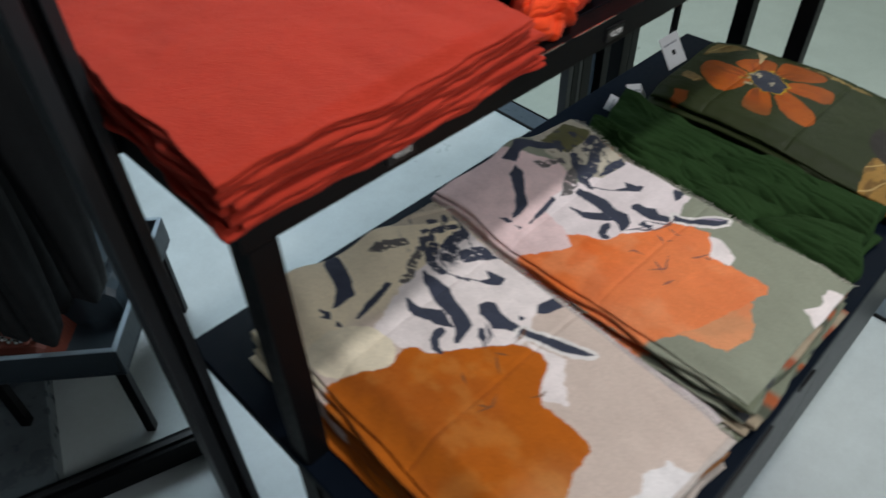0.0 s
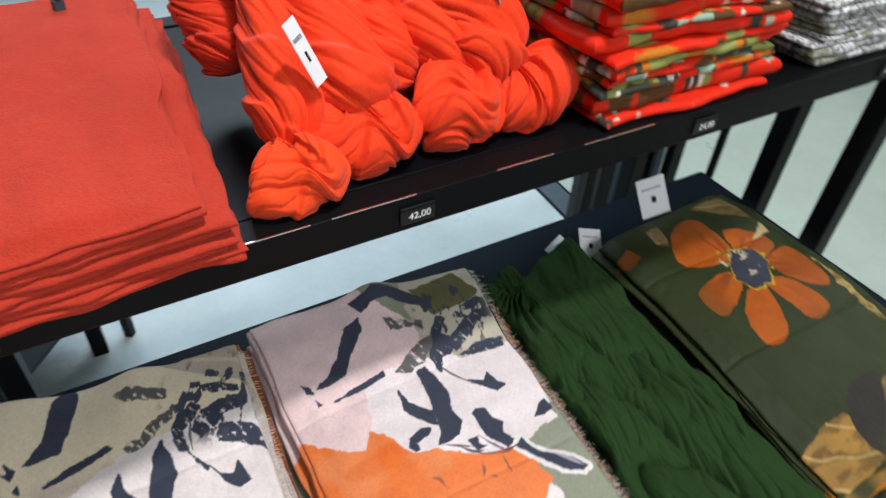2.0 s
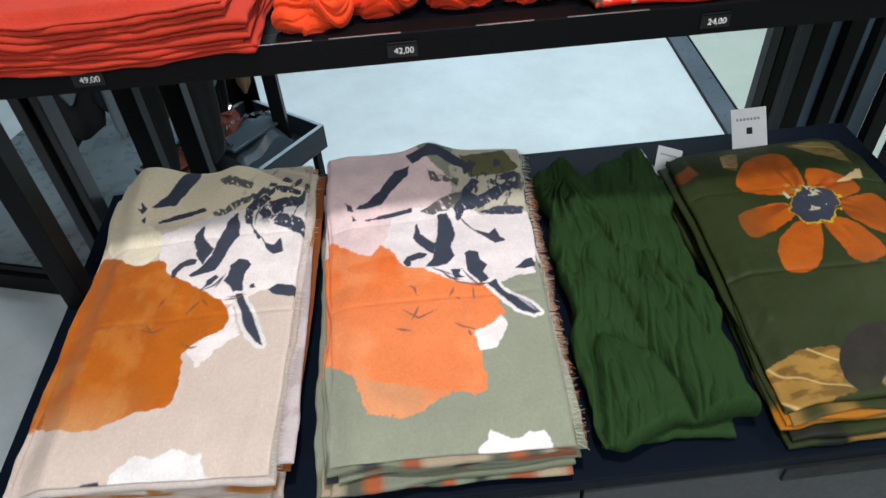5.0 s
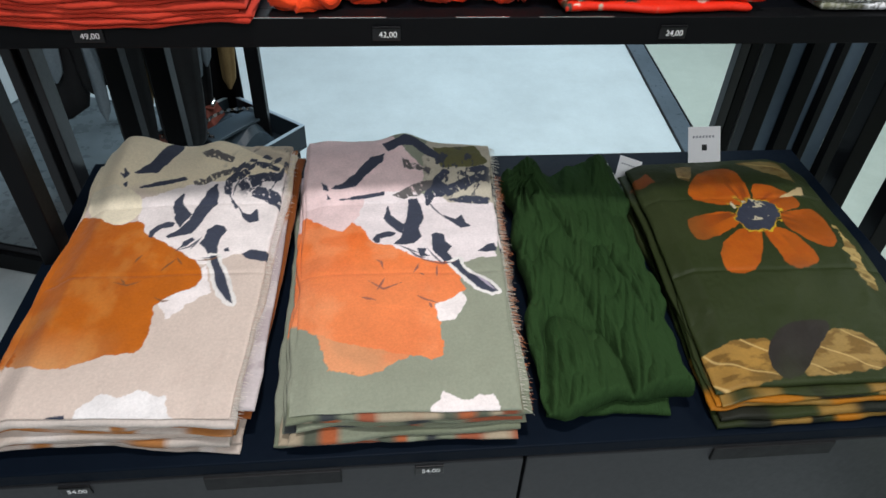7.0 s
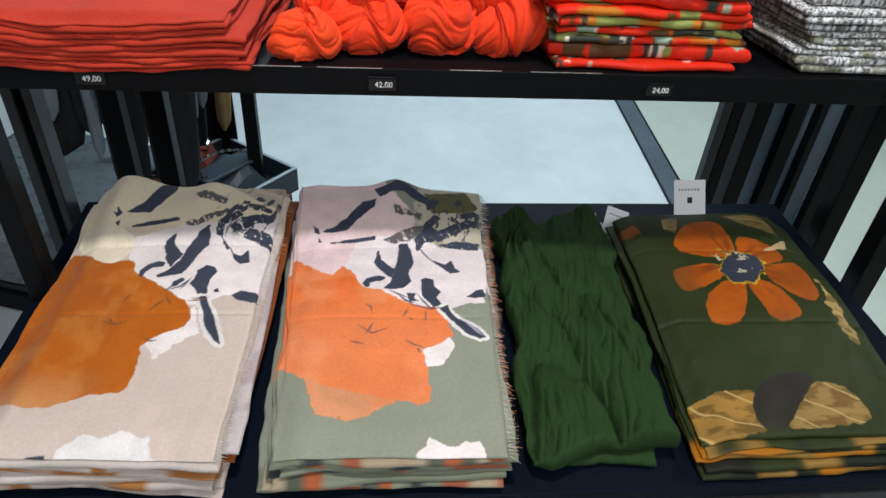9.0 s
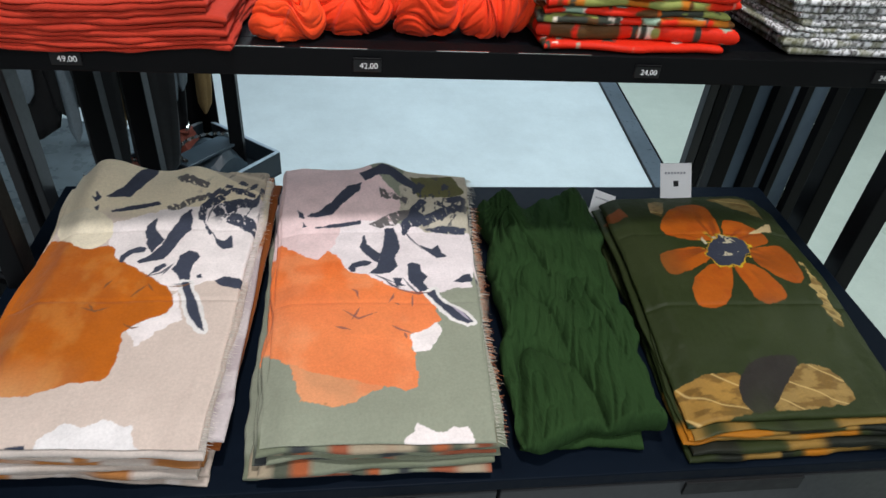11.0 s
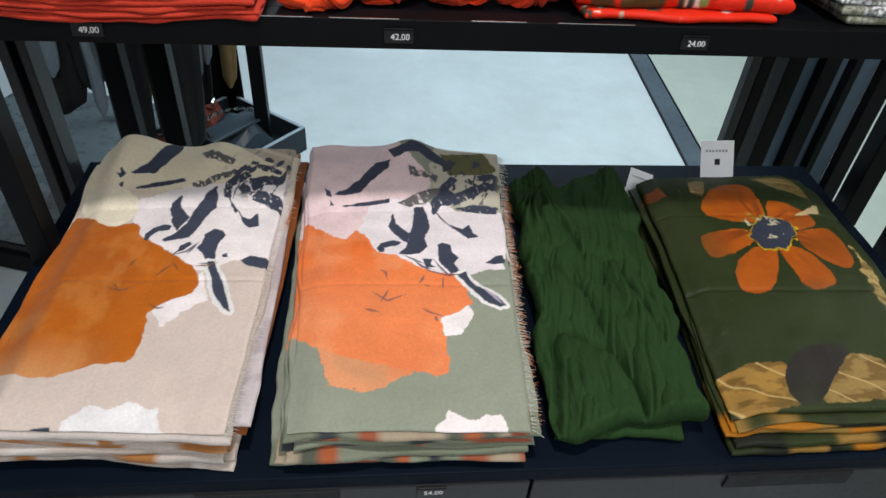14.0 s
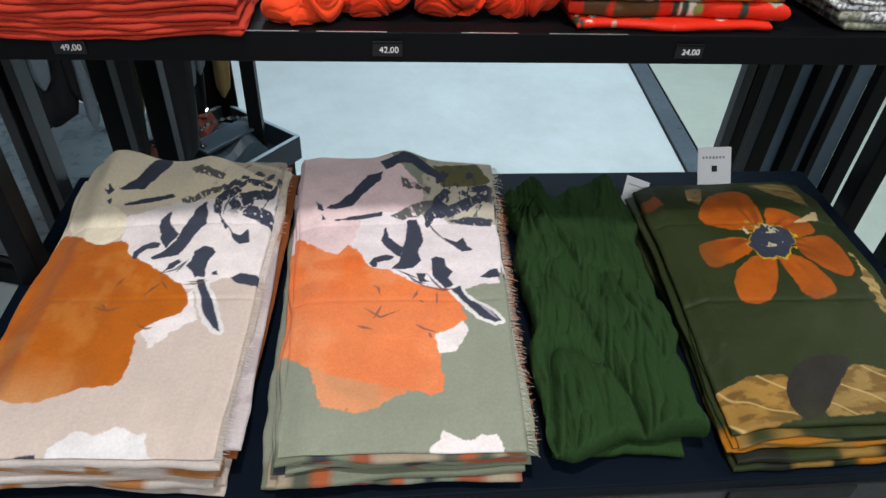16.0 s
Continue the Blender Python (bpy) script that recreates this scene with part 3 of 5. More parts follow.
    stroke(col, x, y, [(2.2, -7.6), (4.6, -9.9), (7.4, -10.9), (9.3, -10.5)], 0.16, (0.22, 0.1, 0.09))
    stroke(col, x, y, [(12.0, -13.4), (13.4, -15.2), (14.4, -16.6)], 0.24, (0.42, 0.36, 0.45))
    for line in ([(0.7, -6.7), (2.8, -7.9), (4.0, -8.5)], [(5.3, -7.5), (6.1, -9.0), (7.2, -10.6), (8.9, -10.8)], [(5.9, 4.7), (6.9, 2.2), (8.7, -0.7)], [(2.3, -7.5), (3.5, -9.1), (5.2, -9.6)]):
        stroke(col, x, y, line, 0.16, NAVY)
    wash = smooth(-4, -16, y) * (col[..., 0] > 0.5) * (col[..., 2] < 0.15)
    lay(col, 0.25 * wash, (0.85, 0.38, 0.2))
    return col


def olive_print(x, y):
    col = np.empty(x.shape + (3,))
    col[:] = (0.022, 0.031, 0.0095)
    blot(col, x, y, [(51.1, 4.5), (52.6, 7.6), (54.7, 10.3), (57.9, 12.0), (61.7, 12.3), (62.0, 7.0), (60.8, 1.8), (57.7, 2.0), (53.6, 2.5)], (0.38, 0.085, 0.007), 0.25, 0.35, True)
    blot(col, x, y, [(61.8, 2.3), (63.7, 7.5), (66.4, 6.6), (68.7, 4.2), (69.4, 1.2), (64.4, -0.5)], (0.38, 0.085, 0.007), 0.25, 0.35, True)
    blot(col, x, y, [(49.1, -1.4), (56.8, -0.1), (56.7, -2.9), (52.6, -5.6), (48.4, -6.9), (48.1, -4.1)], (0.38, 0.085, 0.007), 0.25, 0.35, True)
    blot(col, x, y, [(64.7, -1.0), (70.5, -0.0), (71.3, -2.5), (70.8, -7.9), (69.1, -9.7), (66.4, -7.8), (64.3, -4.5)], (0.38, 0.085, 0.007), 0.25, 0.35, True)
    blot(col, x, y, [(60.1, -4.4), (63.9, -5.4), (65.7, -11.0), (65.0, -12.9), (60.9, -13.5), (60.2, -8.8)], (0.38, 0.085, 0.007), 0.25, 0.35, True)
    blot(col, x, y, [(56.7, -4.7), (59.5, -4.8), (57.4, -9.9), (55.3, -13.1), (52.3, -14.2), (50.6, -13.0), (51.2, -9.8), (53.4, -6.9)], (0.38, 0.085, 0.007), 0.25, 0.35, True)
    eye = [(58.1, 0.9), (61.1, 3.0), (65.1, 2.0), (64.6, -1.7), (60.7, -5.2), (57.5, -4.9), (56.5, -2.2)]
    blot(col, x, y, eye, (0.5, 0.33, 0.02), 1.1, 0.3)
    blot(col, x, y, eye, (0.035, 0.04, 0.06), 0.6)
    blot(col, x, y, [(41.8, -27.8), (47.9, -26.3), (51.8, -26.4), (51.9, -31.8), (48.7, -33.1), (42.8, -33.8), (41.3, -30.3)], (0.3, 0.165, 0.038), 0.3, 0.35, True)
    blot(col, x, y, [(57.4, -26.6), (63.2, -25.0), (66.2, -27.0), (66.6, -31.6), (59.1, -32.2), (53.6, -32.5)], (0.27, 0.17, 0.055), 0.5, 0.35, True)
    blot(col, x, y, [(51.0, -28.2), (53.6, -25.1), (57.3, -23.4), (62.1, -23.6), (58.1, -27.6), (53.7, -32.1), (51.0, -32.9), (50.3, -30.9)], (0.022, 0.018, 0.016), 0.2, 0.35, True)
    blot(col, x, y, [(73.2, -3.7), (73.3, -6.4), (73.5, -17.7), (71.0, -17.4), (71.2, -9.3)], (0.38, 0.27, 0.1), 1.2)
    blot(col, x, y, [(64.0, 15.1), (72.4, 15.7), (71.8, 7.8), (67.0, 11.2)], (0.2, 0.14, 0.05), 0.5)
    blot(col, x, y, [(66.8, 3.5), (72.6, 6.9), (71.4, 4.0)], (0.4, 0.3, 0.16), 0.3)
    blot(col, x, y, [(41.7, 9.6), (45.3, 10.9), (46.2, 8.4), (43.5, 7.8)], (0.22, 0.06, 0.015), 0.4, 0.05, False, 0.2)
    blot(col, x, y, [(51.7, 13.4), (55.0, 13.7), (52.4, 8.4), (50.9, 9.7)], (0.3, 0.19, 0.08), 0.4)
    # veins of the petals, yellow rim of the eye, dry gold texture
    r, a = np.hypot(x - 60.0, y - 0.5), np.arctan2(y - 0.5, x - 60.0)
    petal = (col[..., 0] > 0.3) & (col[..., 2] < 0.02)
    lay(col, petal * 0.75 * smooth(0.5, 0.75, vn(a * 8, r * 0.2, 3)) * smooth(12, 4, r), (0.13, 0.026, 0.008))
    lay(col, petal * smooth(0.5, 0.7, vn(a * 7, a * 0, 8)) * smooth(4.2, 3.0, r), (0.4, 0.26, 0.03))
    lay(col, (r < 3.2) * smooth(0.66, 0.7, fbm(x * 1.2, y * 1.2, 12, 3)), (0.45, 0.4, 0.28))
    lay(col, petal * 0.4 * smooth(0.45, 0.7, fbm(x * 0.6, y * 0.6, 18, 4)), (0.3, 0.05, 0.006))
    lay(col, petal * 0.55 * smooth(-0.5, 0.9, np.cos(a - 0.3)) * smooth(0.3, 0.6, fbm(x * 0.25, y * 0.25, 27, 4)), (0.2, 0.05, 0.008))
    gold = (col[..., 0] > 0.18) & (col[..., 2] > 0.025) & (col[..., 2] < 0.12)
    lay(col, gold * 0.8 * smooth(0.45, 0.66, fbm(x * 0.5, y * 1.1, 15, 5)), (0.13, 0.07, 0.016))
    lay(col, gold * 0.7 * smooth(0.16, 0.04, np.abs(np.sin((x * 0.8 + y * 1.3) * 0.5 + 2 * fbm(x * 0.2, y * 0.2, 44, 2)))), (0.6, 0.42, 0.17))
    lay(col, 0.5 * smooth(0.5, 0.75, fbm(x * 0.09, y * 0.06, 21, 3)), (0.036, 0.045, 0.018))
    return col


# ---- the room ----
bm = bmesh.new()
add_box(bm, -6, 8, -5, 7, FLOOR - 0.1, FLOOR, 0)
tagged(part("floor", bm, M_FLOOR), "pale polished screed floor with cloudy blue-grey stains", "floor", kind="structure")
ALONG = pose(1.235, 0, FLOOR, 0, 0, -3.4)
bm = bmesh.new()
add_box(bm, 0.0, 6.3, -4.6, 6.5, -0.05, 0.003, 0)
beyond = tagged(part("floor_beyond", bm, M_FLOOR_B), "pale greenish screed floor beyond the metal channel", "floor", kind="structure")
beyond.matrix_basis = ALONG
channel = thing("floor_channel", "flat blue-grey metal channel let into the floor", "floor channel", kind="structure")
channel.matrix_basis = ALONG
bm = bmesh.new()
add_box(bm, -0.047, 0.046, -4.6, 6.5, -0.01, 0.007, 0.001)
part("channel_plate", bm, M_STRIP, channel)
for x in (-0.054, 0.047):
    bm = bmesh.new()
    add_box(bm, x, x + 0.006, -4.6, 6.5, -0.01, 0.012, 0.001)
    part("channel_lip", bm, M_GAP, channel)
# unseen walls and ceiling, added and toned to limit the bounced light
for nm, b in (("wall_north", (-6, 8, 7, 7.1, FLOOR, 3)), ("wall_south", (-6, 8, -5.1, -5, FLOOR, 3)), ("wall_west", (-6.1, -6, -5, 7, FLOOR, 3)), ("wall_east", (8, 8.1, -5, 7, FLOOR, 3))):
    tagged(boxed(nm, *b, M_WALL, bevel=0), "unseen pale grey wall added to close the room", "wall", kind="structure")
tagged(boxed("ceiling", -6, 8, -5, 7, 3.0, 3.1, M_CEIL, bevel=0), "unseen dark grey ceiling added to hold down ambient light", "ceiling", kind="structure")

# ---- the display unit ----
unit = thing("display_unit", "black metal display unit with drawers below and an open upper shelf", "display unit", (0, 0, FLOOR))


def U(name, x0, x1, y0, y1, z0, z1, m, label="", bevel=0.002):
    bm = bmesh.new()
    add_box(bm, x0, x1, y0, y1, z0, z1, bevel)
    return hold(part(name, bm, m, None, label), unit)


U("drawer_top", -0.56, 0.842, -0.378, 0.292, BOARD - 0.022, BOARD, M_BOARD, "smooth dark board that carries the folded scarves")
# carcass, open at the sides behind the drawers
U("carcass_back", -0.545, 0.828, -0.02, 0.0, 0.2, BOARD - 0.024, M_METAL)
U("carcass_end", -0.558, -0.54, -0.36, -0.022, 0.2, BOARD - 0.024, M_METAL)
U("carcass_end", 0.824, 0.84, -0.36, -0.022, 0.2, BOARD - 0.024, M_METAL)
U("carcass_floor", -0.538, 0.822, -0.36, -0.022, 0.2, 0.22, M_METAL)
for x0, x1, hx in ((-0.556, 0.1595, -0.16), (0.1635, 0.839, 0.5)):
    front = U("drawer_front", x0, x1, -0.378, -0.36, 0.22, BOARD - 0.026, M_DRAWER, "satin grey drawer front")
    # the open grip's dark hollow is drawn as a thin dark plate
    bm = bmesh.new()
    add_box(bm, hx - 0.085, hx + 0.085, -0.3815, -0.377, 0.612, 0.6385, 0.001)
    grip = part("grip_shade", bm, M_GAP, front, "dark plate that stands for the shaded finger grip gap")
    grip.matrix_parent_inverse = Matrix.Identity(4)

# upper shelf: frame and sunk board
U("front_rail", -0.56, 0.905, 0.0, 0.032, 1.029, SHELF, M_METAL, "", 0.0015)
U("rear_rail", -0.56, 0.905, 0.468, 0.5, 1.029, SHELF, M_METAL)
U("side_rail", -0.56, -0.522, 0.033, 0.467, 1.029, SHELF, M_METAL)
U("side_rail", 0.867, 0.905, 0.033, 0.467, 1.029, SHELF, M_METAL)
U("shelf_board", -0.521, 0.866, 0.035, 0.466, 1.036, SHELF - 0.002, M_SHELF, "smooth black shelf board")
# thin silver strips stand in for highlights along the rail's edge
for a, b in ((-0.2, -0.105), (-0.085, 0.0), (0.09, 0.16), (0.2, 0.3)):
    U("edge_glint", a, b, 0.0005, 0.002, SHELF - 0.001, SHELF + 0.0006, M_SILVER, "bright strip drawn as the highlight along the rail's edge", 0.0002)
# posts
for x, y, top in ((-0.538, 0.021, 1.028), (0.886, 0.04, 1.028), (0.886, 0.18, 1.028), (0.8505, 0.478, 1.028), (-0.541, 0.478, 1.028)):
    w = 0.0165 if y == 0.021 else 0.0195
    U("post", x - w, x + w, y - 0.0195, y + 0.0195, FLOOR, top, M_METAL)
    U("foot", x - 0.014, x + 0.014, y - 0.014, y + 0.014, FLOOR, FLOOR + 0.012, M_GAP, "black plastic foot")
# tall channel-shaped post at the end: two flanges and a sunk web
# the flanges' light reflection is put into their grey colour
U("post_flange", -0.612, -0.594, 0.222, 0.268, FLOOR, 1.75, M_METAL_LIT, "flange of the tall channel post, greyed as if lit")
U("post_flange", -0.58, -0.566, 0.222, 0.268, FLOOR, 1.75, M_METAL_LIT, "flange of the tall channel post, greyed as if lit")
U("post_web", -0.5935, -0.5805, 0.24, 0.262, FLOOR, 1.75, M_METAL)
U("end_rail", -0.61, -0.568, -0.3, 0.22, 0.25, 0.29, M_METAL)
U("end_bar", -0.566, -0.521, 0.23, 0.262, 1.03, 1.062, M_METAL)


def price_tag(x, y, z, body):
    t = thing("price_tag", "small black price tag with white figures on the rail's edge", "price tag", (x, y, z), "price tags on the rails")
    bm = bmesh.new()
    add_box(bm, -0.0185, 0.0185, -0.003, 0, -0.0095, 0.0095, 0.001)
    part("plate", bm, M_TAGBLACK, t)
    bm = bmesh.new()
    add_box(bm, -0.0185, 0.0185, -0.0042, -0.0031, 0.0075, 0.0095, 0.0004)
    part("slot_lip", bm, M_METAL, t)
    me = text_mesh(body, 0.0108)
    d = link("figures", me, M_INK, t, "white printed figures")
    d.matrix_basis = pose(0.002, -0.0033, -0.001, 90, 0, 0)
    return t


price_tag(-0.372, 0.0, 1.0475, "49,00")
price_tag(0.0, 0.0, 1.0475, "42,00")
price_tag(0.384, 0.0, 1.0475, "24,00")
price_tag(0.745, 0.0, 1.0475, "24,00")
price_tag(0.037, -0.378, 0.628, "54,00")
price_tag(-0.4, -0.378, 0.628, "54,00")


# ---- the stacks on the drawer unit ----
def stack(name, label, group, quad, height, plies, print_fn, material, top_res, edges, seed, spread=0.004, per=2, lift=None, flare=0.0, fan=0.0):
    """Folded scarves on one another. height gives the top over x and y; each scarf is a thing of `per` plies."""
    rng = np.random.default_rng(seed)
    made = []
    holder = None
    cuts = np.concatenate([[0], np.cumsum(rng.uniform(0.5, 1.5, plies))])
    cuts /= cuts[-1]
    for k in range(plies):
        f0, f1 = cuts[k], cuts[k + 1]
        j = rng.normal(0, spread, (4, 2)) if k < plies - 1 else np.zeros((4, 2))
        out = flare * (1 - f1)
        q = [(p[0] + d[0] - (out if n in (0, 3) else 0), p[1] + d[1] - (fan * (1 - f1) if n < 2 else 0)) for n, (p, d) in enumerate(zip(quad, j))]
        if k % per == 0:
            holder = thing(name, label, "scarf", (quad[0][0], quad[0][1], BOARD), group)
        mid = lambda x, y, f0=f0, f1=f1: BOARD + 0.0012 + (height(x, y) - BOARD - 0.0012) * (f0 + f1) / 2
        half = lambda x, y, f0=f0, f1=f1: (height(x, y) - BOARD - 0.0012) * (f1 - f0) / 2 * 0.985
        last = k == plies - 1
        sh = rng.normal(0, 1.0, 2)

        def colour(x, y, k=k, last=last, sh=sh):
            c = print_fn(x * 100 + (0 if last else sh[0]), y * 100 + (0 if last else sh[1]))
            if not last:
                edges(c, x, y, k)
            return c
        me = folded_sheet("fold", q, mid, half, top_res if last else 0.006, colour, 0.005 if last else 0.004, 0.003 if last else 0.006, seed * 10 + k, lift if last else None)
        hold(link("fold", me, material), holder)
        made.append(holder)
    return made


def bands(c, x, y, k, front, palette, seed):
    """Colours that a folded print shows along its front edge."""
    n = fbm(x * 2.4 + k * 1.3, x * 0 + k * 3.7, seed, 4)
    pick = (np.clip((n - 0.3) / 0.4, 0, 0.999) * 1.6 + k * 0.37) % 1.0 * len(palette)
    pal = np.array(palette)
    i, f = pick.astype(int), smooth(0.3, 0.7, pick - np.floor(pick))[..., None]
    tint = (pal[i] * (1 - f) + pal[(i + 1) % len(pal)] * f) * 0.8
    m = smooth(front + 0.03, front + 0.012, y)[..., None]
    c += m * (tint - c)


def beige_top(x, y):
    """Swells to the back in two soft humps and falls off along its outer side."""
    back = smooth(0.1, 0.19, y)
    humps = 0.02 * np.exp(-((x + 0.425) / 0.045) ** 2) + 0.014 * np.exp(-((x + 0.285) / 0.03) ** 2) - 0.006
    flap = smooth(-0.001, 0.003, (y - 0.205) + (x + 0.285) * 0.55) * smooth(-0.3, -0.28, x)
    side = x + 0.503 - 0.02 * (y + 0.35) / 0.55
    return 0.738 + 0.012 * smooth(-0.3, 0, y) + 0.022 * smooth(0.02, 0.16, y) + back * humps + 0.0035 * flap - 0.022 * smooth(0.05, 0.0, side) - 0.008 * smooth(-0.31, -0.36, y)


def rose_top(x, y):
    return 0.730 - 0.006 * smooth(-0.31, -0.36, y) - 0.008 * smooth(-0.1, -0.14, x) + 0.012 * smooth(-0.3, 0, y) + 0.028 * smooth(0.02, 0.14, y) + 0.022 * np.exp(-((x - 0.03) / 0.035) ** 2) * smooth(0.12, 0.19, y)


def soft_folds(amp, seed, sx=9, sy=4):
    return lambda x, y: amp * (fbm(x * sx, y * sy, seed, 4) - 0.5) * 2 + amp * 0.3 * (fbm(x * 60, y * 40, seed + 5, 3) - 0.5) - 0.0016 * np.exp(-((y + 0.125 + 0.02 * x) / 0.0035) ** 2) - 0.0012 * np.exp(-((y - 0.035) / 0.004) ** 2)


stack("beige_floral_scarf", "folded beige cotton scarf with ochre flower and navy leaves", "stack of beige floral scarves",
      [(-0.503, -0.34), (-0.2, -0.358), (-0.165, 0.172), (-0.483, 0.2)], beige_top, 8, beige_print, M_CLOTH, 0.00125,
      lambda c, x, y, k: bands(c, x, y, k, -0.352, [(0.56, 0.46, 0.4), (0.6, 0.5, 0.44), (0.7, 0.62, 0.58), (0.45, 0.37, 0.32), (0.56, 0.47, 0.42), (0.42, 0.17, 0.05), (0.58, 0.5, 0.45)], 11), 3, 0.006,
      lift=soft_folds(0.006, 2, 7, 3.5), flare=0.026, fan=0.008)
stack("rose_floral_scarf", "folded rose and sage cotton scarf with coral flower", "stack of rose and sage floral scarves",
      [(-0.134, -0.352), (0.152, -0.362), (0.176, 0.165), (-0.139, 0.196)], rose_top, 8, rose_print, M_CLOTH, 0.00125,
      lambda c, x, y, k: bands(c, x, y, k, -0.352, [(0.2, 0.22, 0.15), (0.24, 0.26, 0.19), (0.42, 0.11, 0.04), (0.1, 0.11, 0.08), (0.42, 0.34, 0.24), (0.35, 0.1, 0.05), (0.22, 0.24, 0.17), (0.05, 0.055, 0.06)], 14), 4, 0.006,
      lift=soft_folds(0.006, 7, 7, 3.5), flare=0.018, fan=0.01)


def frayed(holder, x0, y0, x1, y1, zf, nx, tint, seed, n):
    rng = np.random.default_rng(seed)
    rows = []
    for k in range(n):
        f = k / n + rng.uniform(0, 1 / n)
        x, y = x0 + (x1 - x0) * f, y0 + (y1 - y0) * f
        rows.append((x, y, float(zf(np.array(x), np.array(y))) - rng.uniform(0.001, 0.006), nx, rng.normal(0, 0.2)))
    me = strands("fringe", rows, tint, seed)
    ob = hold(link("fringe", me, M_CLOTH, None, "short frayed fringe of loose threads"), holder)
    ob["kind"] = "stuff"


tops = {o.get("label"): o for o in scene.objects if o.parent is None and o.get("category") == "scarf"}
for lab, o in tops.items():
    if "beige" in lab:
        frayed(o, -0.2, -0.36, -0.165, 0.16, beige_top, 1.0, (0.68, 0.62, 0.56), 5, 420)
    if "rose" in lab:
        frayed(o, 0.153, -0.36, 0.177, 0.16, rose_top, 1.0, (0.55, 0.52, 0.45), 6, 420)
        frayed(o, 0.157, -0.35, 0.18, 0.1, lambda x, y: rose_top(x, y) - 0.012, 1.0, (0.75, 0.25, 0.1), 7, 300)


# second beige scarf whose edge shows beside the fringe
def lilac(x, y):
    c = np.empty(x.shape + (3,))
    c[:] = (0.42, 0.35, 0.36)
    lay(c, smooth(-0.02, 0.02, y), (0.36, 0.12, 0.03))
    lay(c, 0.5 * smooth(0.5, 0.6, fbm(x * 30, y * 20, 3, 4)), (0.62, 0.56, 0.56))
    return c


for dx, dz, tint_at in ((0.0, 0.014, lilac), (0.012, 0.03, lambda x, y: np.stack([0.22 + 0 * x, 0.06 + 0 * x, 0.012 + 0 * x], -1))):
    o = thing("beige_floral_scarf", "folded lilac and rust scarf edge under the beige scarves", "scarf", (-0.2, -0.33, BOARD), "stack of beige floral scarves")
    me = folded_sheet("fold", [(-0.24, -0.335), (-0.174 - dx * 0.6, -0.34), (-0.158 + dx, 0.185), (-0.22, 0.18)],
                      lambda x, y, dz=dz: beige_top(x, y) - dz - 0.004, lambda x, y: 0.004 + 0 * x, 0.004, tint_at, 0.0045, 0.003, 61)
    hold(link("fold", me, M_CLOTH), o)


# crinkled green scarf
def crinkle(x, y):
    """Sharp lengthwise creases that run together and part again."""
    a = x + 0.05 * (fbm(x * 5, y * 5, 31, 3) - 0.5) + 0.05 * y * (fbm(x * 4, y * 4, 36, 2) - 0.5)
    r1 = np.abs(vn(a * 21, y * 2.8, 32) * 2 - 1)
    r2 = np.abs(vn(a * 48 + y * 8, y * 6.5, 33) * 2 - 1)
    r3 = np.abs(vn(a * 115 - y * 24, y * 15, 34) * 2 - 1)
    part_way = smooth(0.4, 0.65, fbm(x * 12, y * 7, 39, 3))
    r4 = fbm(a * 260, y * 90, 35, 2)
    knot = np.exp(-((x - 0.245) / 0.03) ** 2 - ((y - 0.09) / 0.05) ** 2)
    spread = np.abs(np.sin(np.arctan2(x - 0.245, 0.12 - y) * 9 + 3 * (r2 - 0.5)))
    peaks = smooth(0.07, 0.17, y) * (0.02 * np.exp(-((x - 0.243) / 0.022) ** 2) + 0.016 * np.exp(-((x - 0.385) / 0.03) ** 2) - 0.012 * np.exp(-((x - 0.31) / 0.03) ** 2))
    return 0.036 * (r1 ** 0.36 - 0.7) + 0.022 * part_way * (r2 ** 0.4 - 0.65) + 0.006 * (r3 ** 0.5 - 0.5) + 0.0009 * (r4 - 0.5) + knot * 0.02 * (spread - 0.3) + 1.3 * peaks


def green_print(x, y):
    c = np.empty(x.shape + (3,))
    c[:] = (0.017, 0.043, 0.0125)
    lay(c, 0.35 * fbm(x * 40, y * 6, 41, 3), (0.03, 0.06, 0.02))
    return c


for k, (z0, z1, q) in enumerate(((0.6665, 0.681, [(0.19, -0.335), (0.362, -0.343), (0.41, 0.165), (0.216, 0.15)]), (0.6815, 0.712, [(0.183, -0.352), (0.385, -0.335), (0.42, 0.178), (0.21, 0.168)]))):
    o = thing("crinkled_green_scarf", "crumpled dark green crinkle-cotton scarf, folded lengthwise", "scarf", (0.19, -0.33, BOARD), "green crinkled scarves")
    me = folded_sheet("fold", q, lambda x, y, z0=z0, z1=z1: (z0 + z1) / 2 + 0 * x, lambda x, y, z0=z0, z1=z1: (z1 - z0) / 2 + 0.014 * k * smooth(0.06, 0.17, y) * np.sin(x * 52 + 0.6) ** 2,
                      0.0014 if k else 0.004, green_print, 0.009, 0.016, 71 + k, crinkle if k else None)
    hold(link("fold", me, M_CRINKLE), o)


# olive satin scarves
def olive_top(x, y):
    return 0.712 + 0.026 * smooth(-0.3, -0.05, y) - 0.012 * smooth(0.1, 0.18, y) - 0.014 * smooth(0.46, 0.42, x) - 0.012 * smooth(0.7, 0.75, x)


